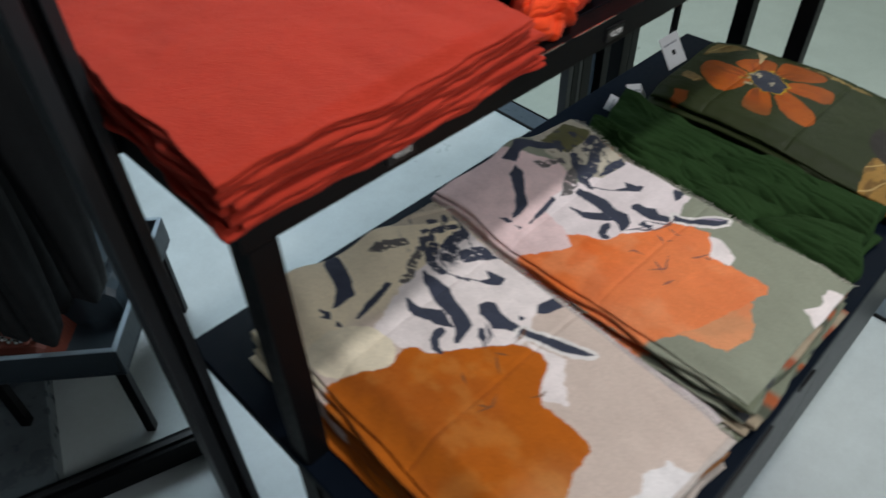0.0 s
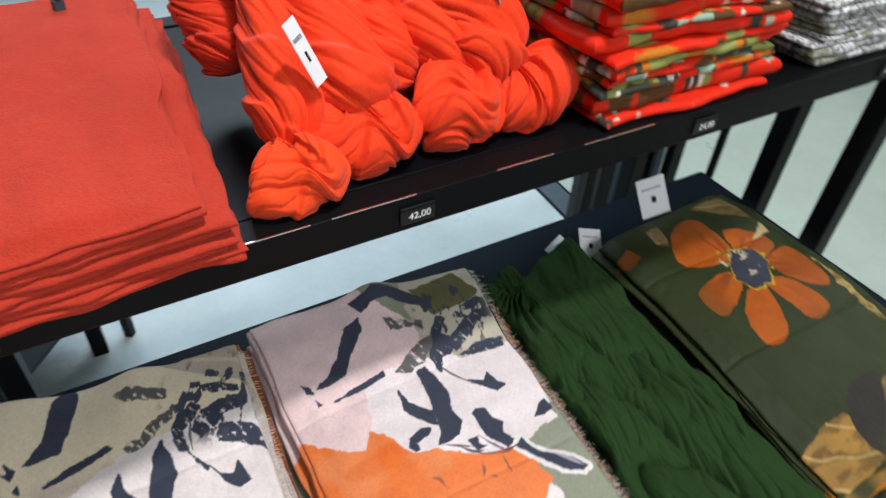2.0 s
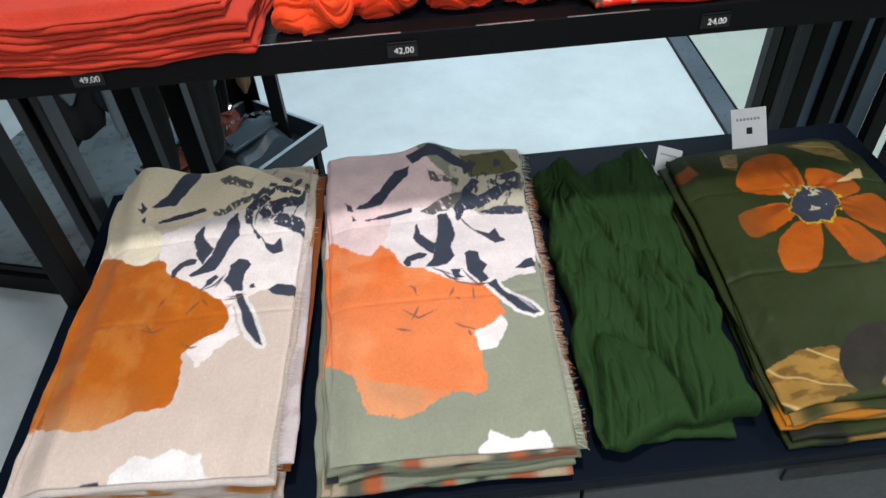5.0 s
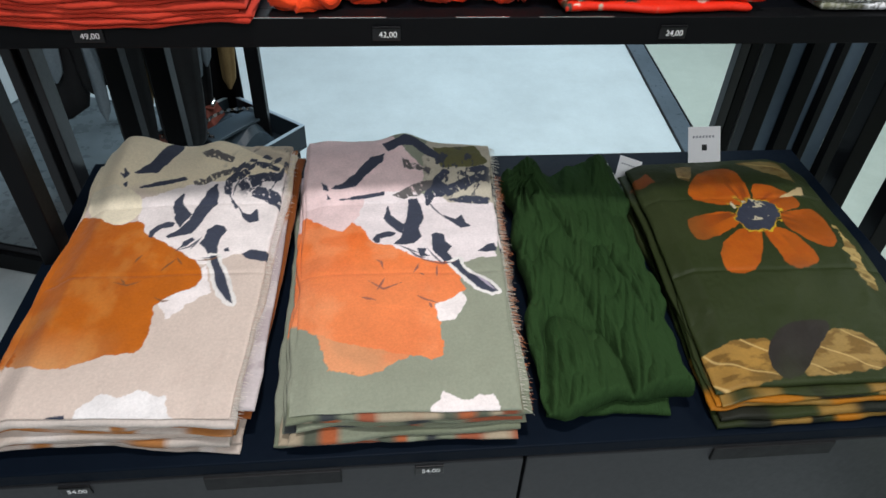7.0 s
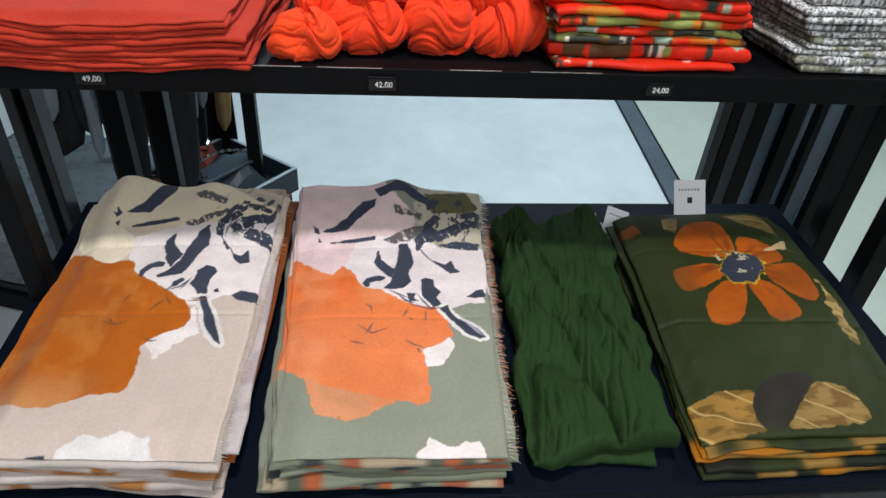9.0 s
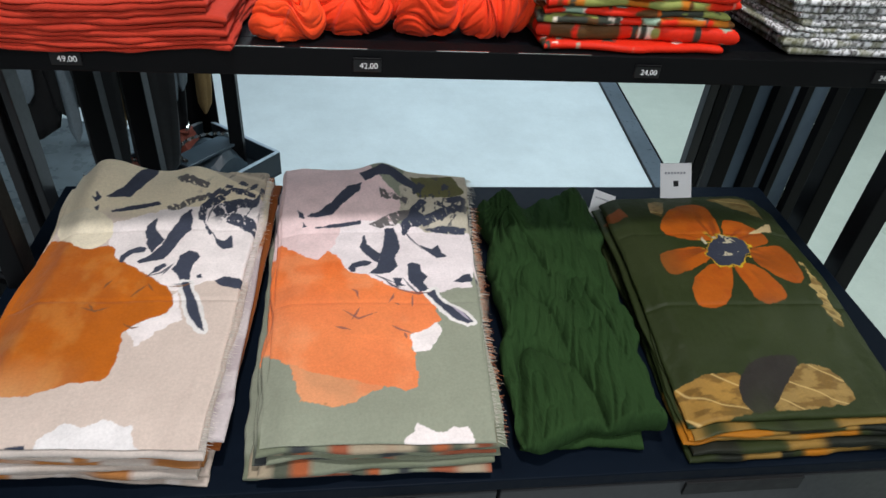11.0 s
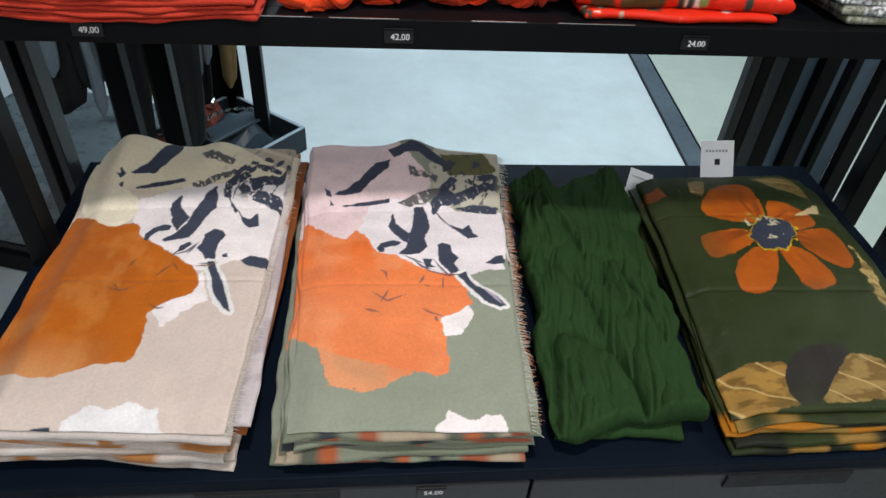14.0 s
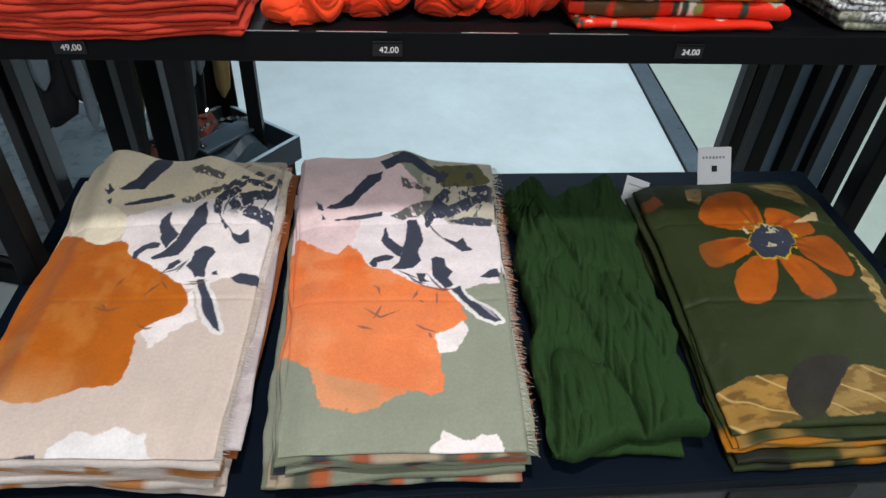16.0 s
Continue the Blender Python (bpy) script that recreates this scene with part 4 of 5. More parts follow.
stack("olive_floral_scarf", "folded olive satin scarf with orange flower and gold leaves", "stack of olive floral scarves",
      [(0.418, -0.335), (0.756, -0.338), (0.75, 0.172), (0.432, 0.15)], olive_top, 6, olive_print, M_SATIN, 0.0013,
      lambda c, x, y, k: bands(c, x, y, k, -0.345, [(0.024, 0.032, 0.01), (0.42, 0.15, 0.01), (0.26, 0.15, 0.035), (0.015, 0.016, 0.01), (0.03, 0.04, 0.012), (0.3, 0.17, 0.04), (0.012, 0.014, 0.01)], 24), 5, 0.005,
      lift=soft_folds(0.005, 17, 6, 4), flare=0.0, fan=0.045)


# white hang tags tucked among the scarves
def hang_tag(m, w, h):
    t = thing("hang_tag", "white card hang tag with a small printed mark", "hang tag", (0, 0, 0), "hang tags on the scarves")
    t.matrix_basis = m
    bm = bmesh.new()
    add_box(bm, -w / 2, w / 2, -0.0004, 0.0004, 0, h, 0.0002)
    part("card", bm, M_CARD, t)
    bm = bmesh.new()
    for k in range(7):
        add_box(bm, -w * 0.36 + k * w * 0.1, -w * 0.36 + k * w * 0.1 + w * 0.06, -0.0008, -0.0005, h * 0.7, h * 0.76, 0)
    part("printed_line", bm, M_GREYINK, t, "pale grey line of printing")
    bm = bmesh.new()
    add_box(bm, -w * 0.08, w * 0.08, -0.0008, -0.0005, h * 0.36, h * 0.52, 0)
    part("printed_mark", bm, M_GAP, t, "small black printed mark")
    return t


hang_tag(pose(0.598, 0.182, 0.708, -34, -5, -6), 0.06, 0.07)
hang_tag(pose(0.447, 0.17, 0.672, -52, 14, -14), 0.045, 0.055)
hang_tag(pose(0.418, 0.19, 0.667, -66, -24, 12), 0.04, 0.045)


# ---- the stacks on the upper shelf ----
def shelf_stack(name, label, group, quad, z_top, plies, colour, material, seed, spread, wave, per=2, res=0.004, ragged=0.005, lean=0.0, droop=0.0, spill=0.0):
    rng = np.random.default_rng(seed)
    z = SHELF + 0.001
    cuts = np.concatenate([[0], np.cumsum(rng.uniform(0.55, 1.45, plies))])
    cuts = z + (z_top - z) * cuts / cuts[-1]
    for k in range(plies):
        h = cuts[k + 1] - cuts[k]
        j = rng.normal(0, spread, (4, 2))
        q = [(p[0] + d[0] + lean * k + ((spill if k < plies * 0.6 else -0.4 * spill) if n in (1, 2) else 0), p[1] + abs(d[1])) for n, (p, d) in enumerate(zip(quad, j))]
        if k % per == 0:
            holder = thing(name, label, "scarf", (quad[0][0], quad[0][1], SHELF), group)
        zz = (cuts[k] + cuts[k + 1]) / 2
        wv = lambda x, y, k=k: wave * min(k, 3) / 3 * (fbm(x * 12, y * 5 + k * 0.15, seed, 3) - 0.5) * 2
        me = folded_sheet("fold", q, lambda x, y, zz=zz, wv=wv: zz + wv(x, y) - droop * smooth(0.004, -0.016, y) * (0.55 + 0.45 * np.sin(x * 17 + 1.2)), lambda x, y, h=h: h * 0.49 + 0 * x, res if k < plies - 1 else min(res, 0.003),
                          lambda x, y, k=k: colour(x, y, k), min(0.008, h * 0.7), ragged, seed * 7 + k)
        hold(link("fold", me, material), holder)


def red_wool(x, y, k):
    c = np.empty(x.shape + (3,))
    c[:] = (0.44, 0.036, 0.02)
    lay(c, 0.3 * fbm(x * 50, y * 50, 3 + k, 3), (0.5, 0.06, 0.028))
    return c


shelf_stack("red_wool_scarf", "folded brick-red felted wool scarf with soft thick edges", "stack of red wool scarves",
            [(-0.572, -0.024), (-0.187, -0.018), (-0.149, 0.43), (-0.553, 0.45)], 1.133, 9, red_wool, M_WOOL, 9, 0.004, 0.006, 2, 0.0035, 0.008, 0.0, 0.011, 0.014)


def red_floral(x, y, k):
    """Scarlet ground; along the edges ochre, sage and white streaks by turns, more on some folds than on others."""
    c = np.empty(x.shape + (3,))
    c[:] = (0.66, 0.022, 0.007)
    much = (-0.12, 0.06, -0.06, 0.0, 0.1)[k * 2 % 5]
    lay(c, smooth(0.57, 0.61, fbm(x * 9 + k * 5.1, y * 15 + k, 51, 4) + much), (0.5, 0.16, 0.015))
    lay(c, smooth(0.63, 0.66, fbm(x * 22 + k * 7.3, y * 22, 57, 4) + much * 0.6), (0.1, 0.045, 0.015))
    lay(c, smooth(0.63, 0.66, fbm(x * 16 + k * 2.3, y * 26, 61, 4) + much * 0.7), (0.26, 0.29, 0.08))
    lay(c, smooth(0.66, 0.68, fbm(x * 26 + k * 1.3, y * 40, 67, 4) + much * 0.5), (0.75, 0.66, 0.55))
    lay(c, smooth(0.68, 0.71, fbm(x * 30 + k * 3.3, y * 42, 73, 4) + much * 0.5), (0.28, 0.4, 0.3))
    lay(c, smooth(0.69, 0.72, fbm(x * 34 + k * 4.7, y * 46, 79, 4) + much * 0.4), (0.04, 0.045, 0.035))
    return c


shelf_stack("red_floral_scarf", "folded scarlet printed scarf with ochre, sage and white flowers", "tall stack of scarlet printed scarves",
            [(0.226, 0.006), (0.5, 0.004), (0.5, 0.42), (0.19, 0.42)], 1.36, 20, red_floral, M_SATIN, 12, 0.009, 0.009, 2, 0.003, 0.009, -0.0012)


def paisley(x, y, k):
    c = np.empty(x.shape + (3,))
    c[:] = (0.2, 0.2, 0.19)
    n = fbm(x * 60 + k * 4.1, y * 50, 81, 3)
    s = np.abs(np.sin(n * 28))
    lay(c, smooth(0.6, 0.72, s), (0.68, 0.68, 0.7))
    lay(c, smooth(0.2, 0.1, s), (0.04, 0.03, 0.035))
    lay(c, smooth(0.55, 0.6, fbm(x * 25 + k, y * 25, 91, 3)) * 0.7, (0.14, 0.14, 0.06))
    return c


shelf_stack("grey_paisley_scarf", "folded grey, white and olive paisley scarf", "stack of grey paisley scarves",
            [(0.592, 0.012), (0.86, 0.008), (0.86, 0.42), (0.52, 0.42)], 1.235, 15, paisley, M_CLOTH, 15, 0.006, 0.006, 2, 0.0028, 0.006, -0.002)


# twisted coral scarves in a heap
def hank(path, radius, twist, seed, label, tint=(0.8, 0.04, 0.008), wraps=2):
    """A twisted soft scarf: a swept tube of full smooth bulges, wound layers that overlap, and creases that gather where it is pinched."""
    n, m = 170, 150
    pts = [Vector(p) for p in path]
    t = np.linspace(0, 1, n)
    seg = np.clip(t * (len(pts) - 1), 0, len(pts) - 1 - 1e-6)
    C = np.zeros((n, 3))
    for i in range(n):
        k, f = int(seg[i]), seg[i] - int(seg[i])
        p0, p1, p2, p3 = pts[max(k - 1, 0)], pts[k], pts[k + 1], pts[min(k + 2, len(pts) - 1)]
        C[i] = 0.5 * (2 * p1 + (p2 - p0) * f + (2 * p0 - 5 * p1 + 4 * p2 - p3) * f * f + (3 * p1 - p0 - 3 * p2 + p3) * f ** 3)
    T = np.gradient(C, axis=0)
    T /= np.linalg.norm(T, axis=1)[:, None] + 1e-9
    A = np.cross(T, np.array([0.9, 0.1, 0.35]))
    A /= np.linalg.norm(A, axis=1)[:, None]
    B = np.cross(T, A)
    th = np.linspace(0, 2 * math.pi, m, endpoint=False)
    TH, S = np.meshgrid(th, t)
    rad = np.interp(t, np.linspace(0, 1, len(radius)), radius)
    cap = np.clip(np.minimum(t, 1 - t) / 0.2, 0, 1)
    rad = rad * np.sqrt(1 - (1 - cap) ** 2 + 1e-6)
    w = TH + twist * S * 2 * math.pi
    cx, cy = np.cos(w), np.sin(w)
    # uneven fullness
    body = 0.5 * (fbm(cx * 0.8 + 7 + S * 1.6, cy * 0.8 + S * 1.9, seed, 2) - 0.5)
    # layers wound round it, each lapping over the next
    ph = w / (2 * math.pi) * wraps + S * (1.6 + 0.5 * (seed % 3)) + 0.5 * fbm(cx + 3, cy + S * 2, seed + 4, 2)
    saw = ph - np.floor(ph)
    lap = 0.22 * (smooth(0.0, 0.1, saw) * (1 - saw) - 0.4)
    # creases along the twist, deepest at the pinched ends
    pinch = 0.55 + 0.6 * smooth(0.3, 0.0, np.minimum(S, 1 - S))
    a = w + 0.5 * (fbm(cx * 2 + S * 3, cy * 2, seed + 8, 2) - 0.5)
    crease = -0.24 * (1 - np.abs(np.sin(a * 3.5 + seed))) ** 4 - 0.11 * (1 - np.abs(np.sin(a * 8 + S * 5 + 2 * seed))) ** 3
    crease = crease * pinch * (0.4 + 1.2 * vn(cx * 1.7 + 4, S * 6 + cy, seed + 9))
    fine = 0.03 * (np.abs(vn(a * 9, S * 7, seed + 11) * 2 - 1) - 0.5) * (0.4 + pinch)
    R = rad[:, None] * (1 + body + lap + crease + fine)
    P = C[:, None, :] + R[..., None] * (np.cos(TH)[..., None] * A[:, None, :] + np.sin(TH)[..., None] * B[:, None, :])
    P[..., 2] = np.maximum(P[..., 2], SHELF + 0.0012)
    col = np.empty(P.shape)
    col[:] = tint
    lay(col, 0.4 * fbm(cx * 2, cy * 2 + S * 4, seed + 20, 3), (0.86, 0.075, 0.014))
    me = mesh_grid("twist", P, col, True)
    o = thing("twisted_coral_scarf", label, "scarf", (*path[-1][:2], SHELF), "heap of twisted coral scarves")
    return hold(link("twist", me, M_SILK), o)


LAB = "loosely twisted bright coral-red crepe scarf in a heap"
hank([(-0.134, 0.055, 1.094), (-0.118, 0.045, 1.092), (-0.093, 0.046, 1.092), (-0.07, 0.064, 1.108)], [0.03, 0.034, 0.037, 0.03], 0.4, 2, LAB, (0.82, 0.06, 0.01))
hank([(-0.1, 0.3, 1.285), (-0.074, 0.2, 1.222), (-0.078, 0.16, 1.189), (-0.086, 0.12, 1.16), (-0.09, 0.09, 1.132), (-0.104, 0.07, 1.108)], [0.03, 0.026, 0.03, 0.031, 0.034, 0.03], 0.6, 1, LAB)
hank([(-0.06, 0.3, 1.29), (-0.045, 0.2, 1.228), (-0.043, 0.17, 1.196), (-0.031, 0.14, 1.164), (-0.022, 0.11, 1.13), (-0.012, 0.095, 1.1)], [0.03, 0.032, 0.037, 0.047, 0.054, 0.04], 0.5, 3, LAB)
hank([(-0.072, 0.1, 1.125), (-0.05, 0.078, 1.098), (-0.012, 0.074, 1.098), (0.022, 0.092, 1.118)], [0.028, 0.034, 0.038, 0.034], 0.5, 4, LAB)
hank([(0.01, 0.3, 1.275), (0.021, 0.2, 1.215), (0.022, 0.16, 1.181), (0.029, 0.13, 1.148), (0.042, 0.118, 1.112)], [0.028, 0.027, 0.034, 0.038, 0.03], 0.9, 5, LAB, wraps=3)
hank([(0.09, 0.3, 1.29), (0.086, 0.2, 1.22), (0.08, 0.16, 1.185), (0.086, 0.12, 1.15), (0.094, 0.1, 1.115)], [0.03, 0.031, 0.036, 0.046, 0.034], 0.6, 6, LAB)
hank([(0.082, 0.17, 1.19), (0.112, 0.135, 1.18), (0.13, 0.108, 1.152), (0.122, 0.105, 1.112)], [0.034, 0.046, 0.05, 0.038], 0.4, 7, LAB)
hank([(0.052, 0.1, 1.1), (0.08, 0.082, 1.102), (0.118, 0.098, 1.1)], [0.034, 0.05, 0.036], 0.5, 8, LAB, wraps=3)
hank([(0.128, 0.08, 1.092), (0.16, 0.07, 1.096), (0.188, 0.078, 1.11), (0.186, 0.105, 1.122)], [0.028, 0.034, 0.038, 0.03], 0.6, 10, LAB, wraps=3)
hank([(-0.108, 0.27, 1.19), (-0.1, 0.24, 1.155), (-0.098, 0.21, 1.115)], [0.036, 0.042, 0.036], 0.5, 9, LAB, (0.62, 0.025, 0.01))
hank([(-0.125, 0.27, 1.215), (-0.097, 0.25, 1.225), (-0.059, 0.22, 1.238)], [0.022, 0.028, 0.03], 0.5, 11, LAB)
hank([(-0.016, 0.25, 1.228), (0.029, 0.24, 1.24), (0.075, 0.24, 1.228)], [0.036, 0.042, 0.036], 0.6, 12, LAB)
hank([(0.104, 0.26, 1.24), (0.132, 0.23, 1.212), (0.14, 0.2, 1.16)], [0.032, 0.036, 0.032], 0.6, 14, LAB, (0.6, 0.025, 0.01))
hank([(-0.07, 0.18, 1.12), (0.0, 0.16, 1.12), (0.08, 0.175, 1.12)], [0.05, 0.05, 0.05], 0.5, 13, LAB, (0.62, 0.025, 0.01))
hang_tag(pose(-0.062, 0.062, 1.166, -15, -18, 30), 0.015, 0.062)


def clip_tag(x, y, z, turn, strap):
    t = thing("security_tag", "small dark grey security clip on a grey strap", "security tag", (x, y, z))
    t.rotation_euler = (0, 0, radians(turn))
    bm = bmesh.new()
    add_box(bm, -0.009, 0.009, -0.006, 0.006, -0.004, 0.02, 0.003)
    part("clip", bm, M_BLUEGREY, t)
    bm = bmesh.new()
    bmesh.ops.create_cone(bm, cap_ends=True, segments=16, radius1=0.006, radius2=0.005, depth=0.008, matrix=Matrix.Translation((0, -0.002, 0.024)))
    part("knob", bm, M_GAP, t)
    if strap:
        bm = bmesh.new()
        n = 24
        ring = []
        for i in range(n + 1):
            f = i / n
            px, pz = f * 0.1, 0.022 + 0.03 * math.sin(f * 2.2) - 0.1 * f * f
            ring.append([bm.verts.new((px, -0.012 - 0.03 * f + dy, pz + dz)) for dy, dz in ((-0.001, 0), (0.001, 0), (0.001, 0.006), (-0.001, 0.006))])
        for a, b in zip(ring, ring[1:]):
            for j in range(4):
                bm.faces.new((a[j], a[(j + 1) % 4], b[(j + 1) % 4], b[j]))
        part("strap", bm, M_GREYINK, t, "thin grey strap")
    return t


clip_tag(0.031, 0.125, 1.251, 0, True)
clip_tag(-0.236, 0.396, 1.1345, 20, False).scale = (0.7, 0.7, 0.55)
# sewn white label of the scarlet stack, built from the hang tag's shape
hang_tag(pose(0.325, 0.004, 1.225, -120, 40, 10), 0.01, 0.026)


# ---- the racks beyond ----
rack = thing("accessory_rack", "black metal rack with trays of bags and hanging pieces", "rack", (-0.6, 0.75, FLOOR))


def RK(name, x0, x1, y0, y1, z0, z1, m, label=""):
    bm = bmesh.new()
    add_box(bm, x0, x1, y0, y1, z0, z1, 0.002)
    return hold(part(name, bm, m, None, label), rack)


for x, y, w in ((-0.5, 0.62, 0.045), (-0.4, 1.17, 0.042), (-1.12, 1.2, 0.042), (-1.05, 1.75, 0.036)):
    RK("post", x - w / 2, x + w / 2, y - w / 2, y + w / 2, FLOOR, 1.75, M_METAL)
RK("cross_bar", -1.098, -0.422, 1.16, 1.185, 1.15, 1.18, M_METAL)
RK("hanging_bar", -1.04, -0.52, 0.94, 0.96, 1.15, 1.18, M_METAL)
# added black sheets that darken the background between the posts
RK("dark_backing", -0.8, -0.5, 1.4, 1.412, 0.1, 1.2, M_METAL, "black sheet added to darken the view behind the rack")
RK("dark_backing", -1.02, -0.803, 1.4, 1.412, 0.34, 1.2, M_METAL, "black sheet added to darken the view behind the rack")
bm = bmesh.new()
add_box(bm, 0.36, 1.4, -0.98, -0.027, 0.0, 0.07, 0.002, pose(-0.5, 0.7, FLOOR, 0, 0, 163))
hold(part("plinth", bm, M_PLINTH, None, "low glossy slate-grey plinth"), rack)
bm = bmesh.new()
add_box(bm, 0, 1.4, -0.025, 0.025, 0.0, 0.07, 0.002, pose(-0.5, 0.7, FLOOR + 0.012, 0, 0, 163))
hold(part("base_rail", bm, M_METAL, None, "low black base rail"), rack)
# the rail's pale highlight, added as a grey strip on top
bm = bmesh.new()
add_box(bm, 0, 1.4, -0.008, 0.008, 0.072, 0.078, 0.001, pose(-0.5, 0.7, FLOOR + 0.012, 0, 0, 163))
hold(part("base_rail_highlight", bm, M_METAL_LIT, None, "grey strip drawn as the highlight on the base rail"), rack)
RK("side_bar", -0.515, -0.485, 0.643, 1.15, 1.15, 1.18, M_METAL)


def tray(x, y, z, turn, length, depth, h):
    """An open tray; x, y is the corner that its long front and its side share."""
    t = thing("display_tray", "grey-blue open display tray that holds bags with chains", "tray", (x, y, z), "trays on the rack")
    t.rotation_euler = (0, 0, radians(turn))
    w = 0.012
    for nm, b in (("tray_floor", (-length, 0, 0, depth, 0, 0.01)), ("tray_front", (-length, 0, 0, w, 0.011, h)), ("tray_back", (-length, 0, depth - w, depth, 0.011, h)),
                  ("tray_end", (-w, 0, w + 0.001, depth - w - 0.001, 0.011, h)), ("tray_end", (-length, w - length, w + 0.001, depth - w - 0.001, 0.011, h))):
        bm = bmesh.new()
        add_box(bm, *b, 0.0015)
        part(nm, bm, M_TRAY, t)
    # lit top edges, put in as paler strips
    for b in ((-length, 0, 0, w), (-length, 0, depth - w, depth), (-w, 0, w + 0.001, depth - w - 0.001), (-length, w - length, w + 0.001, depth - w - 0.001)):
        bm = bmesh.new()
        add_box(bm, *b, h + 0.0005, h + 0.004, 0.0008)
        part("rim", bm, M_RIM, t, "tray rim in a pale colour that stands for light on it")
    for px, py in ((-0.03, 0.03), (-length + 0.03, 0.03), (-0.03, depth - 0.03), (-length + 0.03, depth - 0.03)):
        bm = bmesh.new()
        add_box(bm, px - 0.012, px + 0.012, py - 0.012, py + 0.012, FLOOR - z, -0.001, 0.001)
        part("tray_leg", bm, M_METAL, t)
    return t


tray(-0.27, 1.2, 0.12, 50, 0.49, 0.36, 0.085)


def pouch(x, y, z, w, d, h, m, label, turn):
    """A slumped soft bag with a flap and a chain."""
    b = thing("shoulder_bag", label, "bag", (x, y, z), "bags on the trays")
    b.rotation_euler = (0, 0, radians(turn))
    bm = bmesh.new()
    bmesh.ops.create_grid(bm, x_segments=14, y_segments=10, size=0.5)
    for v in bm.verts:
        e = (1 - (2 * v.co.x) ** 4) * (1 - (2 * v.co.y) ** 4)
        v.co = Vector((v.co.x * w, v.co.y * d, max(0, e) ** 0.5 * h * (0.9 + 0.15 * math.sin(v.co.x * 9))))
    part("body", bm, m, b)
    bm = bmesh.new()
    add_box(bm, -w * 0.47, w * 0.47, -d * 0.3, d * 0.1, h * 0.96, h * 1.04, 0.003)
    part("flap", bm, m, b)
    bm = bmesh.new()
    for k in range(26):
        a = k / 25 * math.pi
        M = Matrix.Translation((math.cos(a) * w * 0.42, -d * 0.2 + math.sin(a) * d * 0.5, h * 1.05 + 0.006)) @ pose(0, 0, 0, 90 * (k % 2), 0, math.degrees(a) + 90)
        r = bmesh.ops.create_cone(bm, cap_ends=True, segments=8, radius1=0.007, radius2=0.004, depth=0.006, matrix=M)
    part("chain", bm, M_SILVER, b, "bright silver chain links")
    return b


pouch(-0.5, 1.13, 0.131, 0.24, 0.2, 0.13, M_BLUEGREY, "grey-blue leather shoulder bag with silver chain", 50)
pouch(-0.62, 1.32, 0.131, 0.1, 0.12, 0.1, M_RUST, "rust-brown leather bag with silver chain", -10)
pouch(-0.71, 1.06, 0.131, 0.16, 0.16, 0.09, M_RUST, "rust-brown soft leather bag on a tray", 50)


def hanging(x, y, z0, z1, w, m, label, name="hanging_scarf"):
    """A hanging soft strip that narrows to its end."""
    o = thing(name, label, "scarf", (x, y, z0), "pieces hanging on the rack")
    n, k = 24, 16
    S, A = np.meshgrid(np.linspace(0, 1, n), np.linspace(0, 2 * math.pi, k, endpoint=False), indexing="ij")
    r = w * (0.35 + 0.65 * np.sin(np.clip(S * 1.2 + 0.35, 0, 1.57))) * np.sqrt(np.clip(1 - (1 - np.clip(S / 0.07, 0.02, 1)) ** 2, 0, 1))
    r = r * (1 + 0.3 * np.sin(A * 3 + S * 3))
    P = np.stack([x + r * np.cos(A) + 0.01 * np.sin(S * 5), y + 0.4 * r * np.sin(A), z0 + (z1 - z0) * S], -1)
    col = np.zeros(P.shape) + 0.3
    hold(link("cloth", mesh_grid("cloth", P, col, True), m), o)


hanging(-0.9, 0.95, 0.5, 1.16, 0.035, M_DENIM, "grey-blue cloth end hanging from the rack")
hanging(-0.79, 0.93, 0.39, 1.16, 0.024, M_DENIM, "narrow grey-blue cloth end hanging from the rack")
hanging(-0.745, 0.95, 0.5, 1.16, 0.02, M_DENIM, "narrow grey-blue cloth end hanging from the rack")
hanging(-0.6, 1.2, 0.36, 1.16, 0.04, M_DENIM, "grey-blue cloth end hanging from the rack")
hanging(-0.555, 1.21, 0.42, 1.16, 0.025, M_DENIM, "grey-blue cloth end hanging from the rack")
hanging(-0.69, 1.27, 0.29, 1.16, 0.05, M_RAFFIA, "coarse woven straw-coloured piece hanging on the rack", "raffia_hanging")
hanging(-0.51, 1.27, 0.31, 1.16, 0.034, M_RAFFIA, "coarse woven straw-coloured piece hanging on the rack", "raffia_hanging")
hanging(-0.71, 1.02, 0.36, 1.16, 0.04, M_RAFFIA, "coarse woven straw-coloured piece hanging on the rack", "raffia_hanging")
# plain black shapes, added to fill the rack's dark areas
hanging(-1.0, 1.04, 0.3, 1.16, 0.06, M_GAP, "plain black shape added to darken the rack", "dark_hanging")
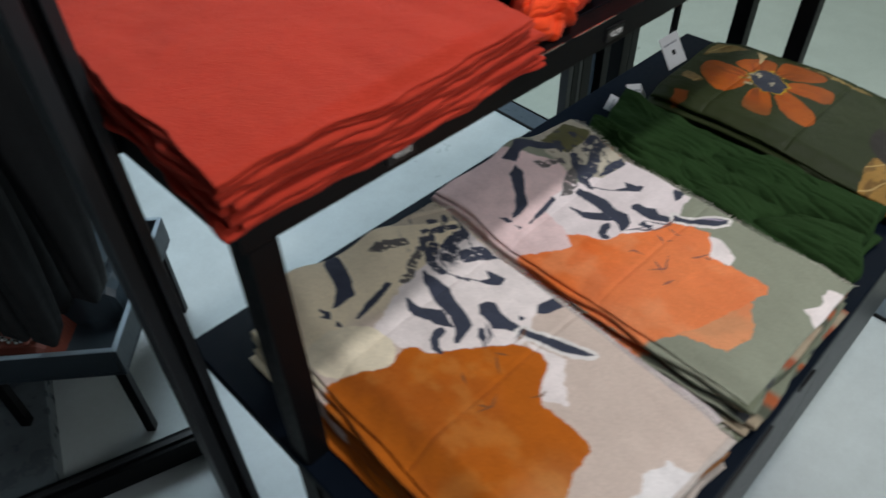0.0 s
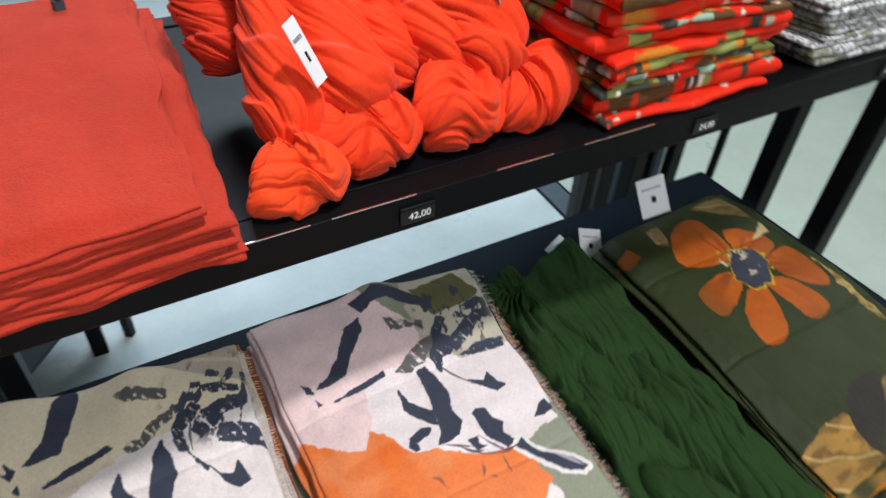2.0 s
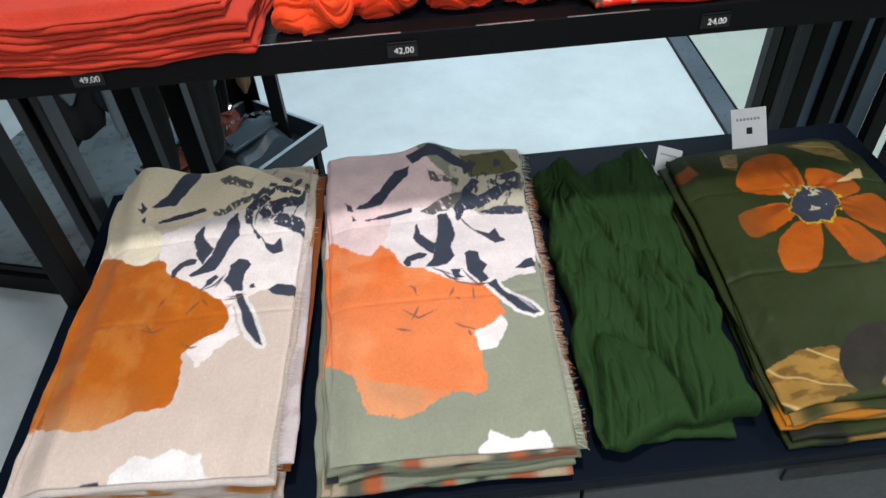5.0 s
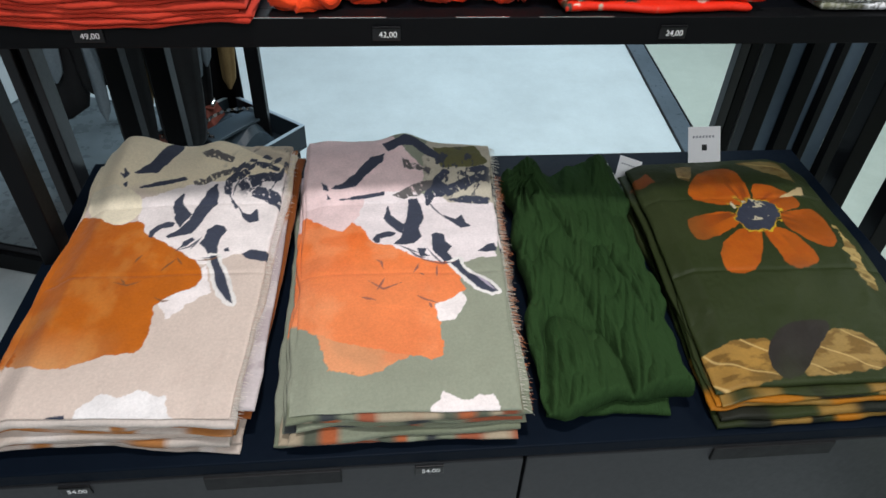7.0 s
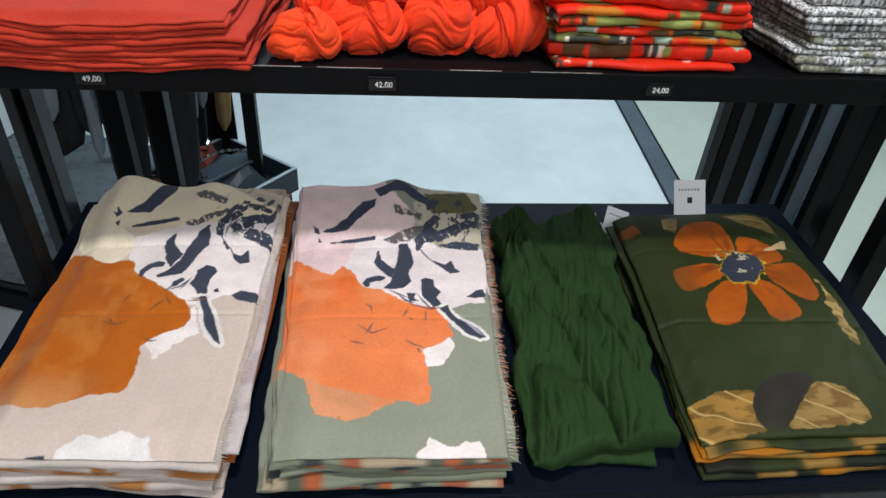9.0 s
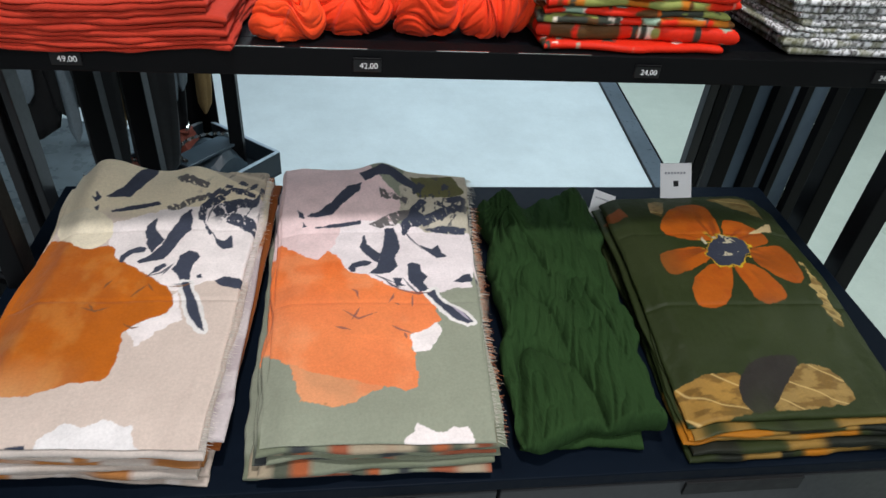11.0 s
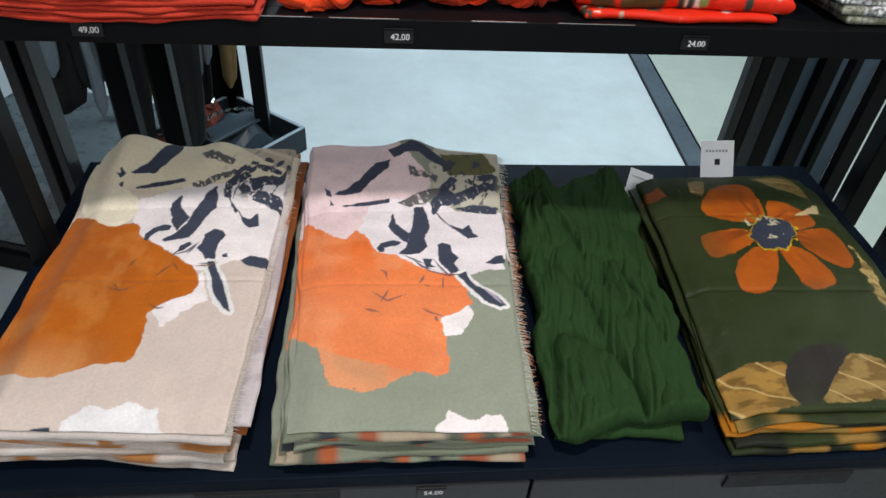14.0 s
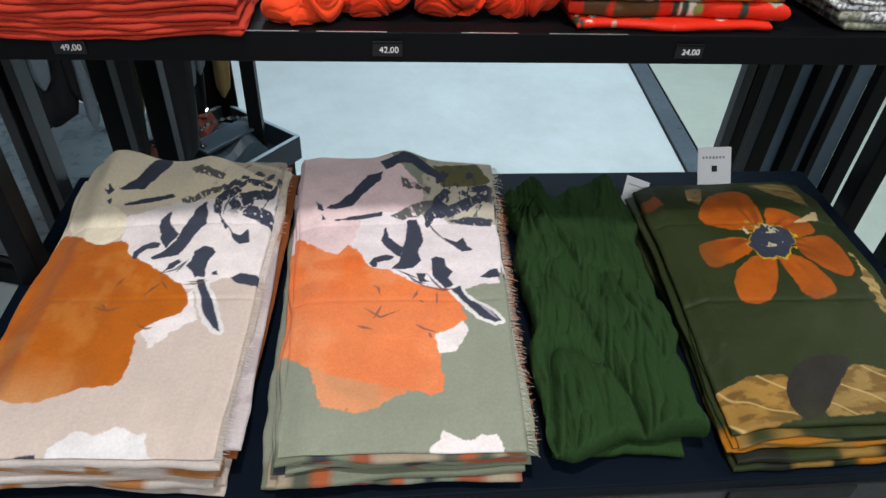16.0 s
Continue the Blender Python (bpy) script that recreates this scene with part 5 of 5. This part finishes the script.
hanging(-0.72, 0.9, 0.3, 1.16, 0.05, M_GAP, "plain black shape added to darken the rack", "dark_hanging")
hanging(-0.68, 0.86, 0.28, 1.16, 0.05, M_GAP, "plain black shape added to darken the rack", "dark_hanging")
hanging(-0.56, 0.9, 0.3, 1.16, 0.06, M_GAP, "plain black shape added to darken the rack", "dark_hanging")
hanging(-0.93, 1.0, 0.36, 1.16, 0.1, M_GAP, "plain black shape added to darken the rack", "dark_hanging")
hanging(-0.83, 1.0, 0.44, 1.16, 0.07, M_GAP, "plain black shape added to darken the rack", "dark_hanging")
hanging(-0.62, 0.98, 0.25, 1.16, 0.07, M_GAP, "plain black shape added to darken the rack", "dark_hanging")
hanging(-0.62, 1.3, 0.2, 1.16, 0.05, M_GAP, "plain black shape added to darken the rack", "dark_hanging")

cabinet = thing("panelled_cabinet", "tall slate-blue panelled cabinet with black uprights", "cabinet", (1.05, 0.7, FLOOR))
# grey uprights paint the lit sides of the black ones
for a, b, m in ((0.867, 0.891, M_METAL_LIT), (0.893, 0.919, M_METAL), (0.921, 0.939, M_METAL_LIT), (0.941, 0.99, M_METAL), (1.053, 1.094, M_METAL), (1.131, 1.15, M_METAL), (1.214, 1.257, M_METAL)):
    bm = bmesh.new()
    add_box(bm, a, b, 0.65, 0.68, FLOOR, 1.6, 0.0015)
    hold(part("upright", bm, m), cabinet)
for a, b in ((0.985, 1.058), (1.09, 1.135), (1.146, 1.218)):
    bm = bmesh.new()
    add_box(bm, a, b, 0.683, 0.71, FLOOR + 0.01, 1.58, 0.002)
    hold(part("panel", bm, M_PANEL), cabinet)

rod = thing("hanging_rod", "black rod with a rounded end hanging from the ceiling", "rod", (1.19, 0.5, 3.0))
bm = bmesh.new()
bmesh.ops.create_cone(bm, cap_ends=True, segments=20, radius1=0.011, radius2=0.011, depth=2.6, matrix=Matrix.Translation((1.19, 0.5, 1.7)))
hold(part("tube", bm, M_METAL), rod)
bm = bmesh.new()
bmesh.ops.create_uvsphere(bm, u_segments=20, v_segments=10, radius=0.011, matrix=Matrix.Translation((1.19, 0.5, 0.4)))
hold(part("end_cap", bm, M_METAL), rod)
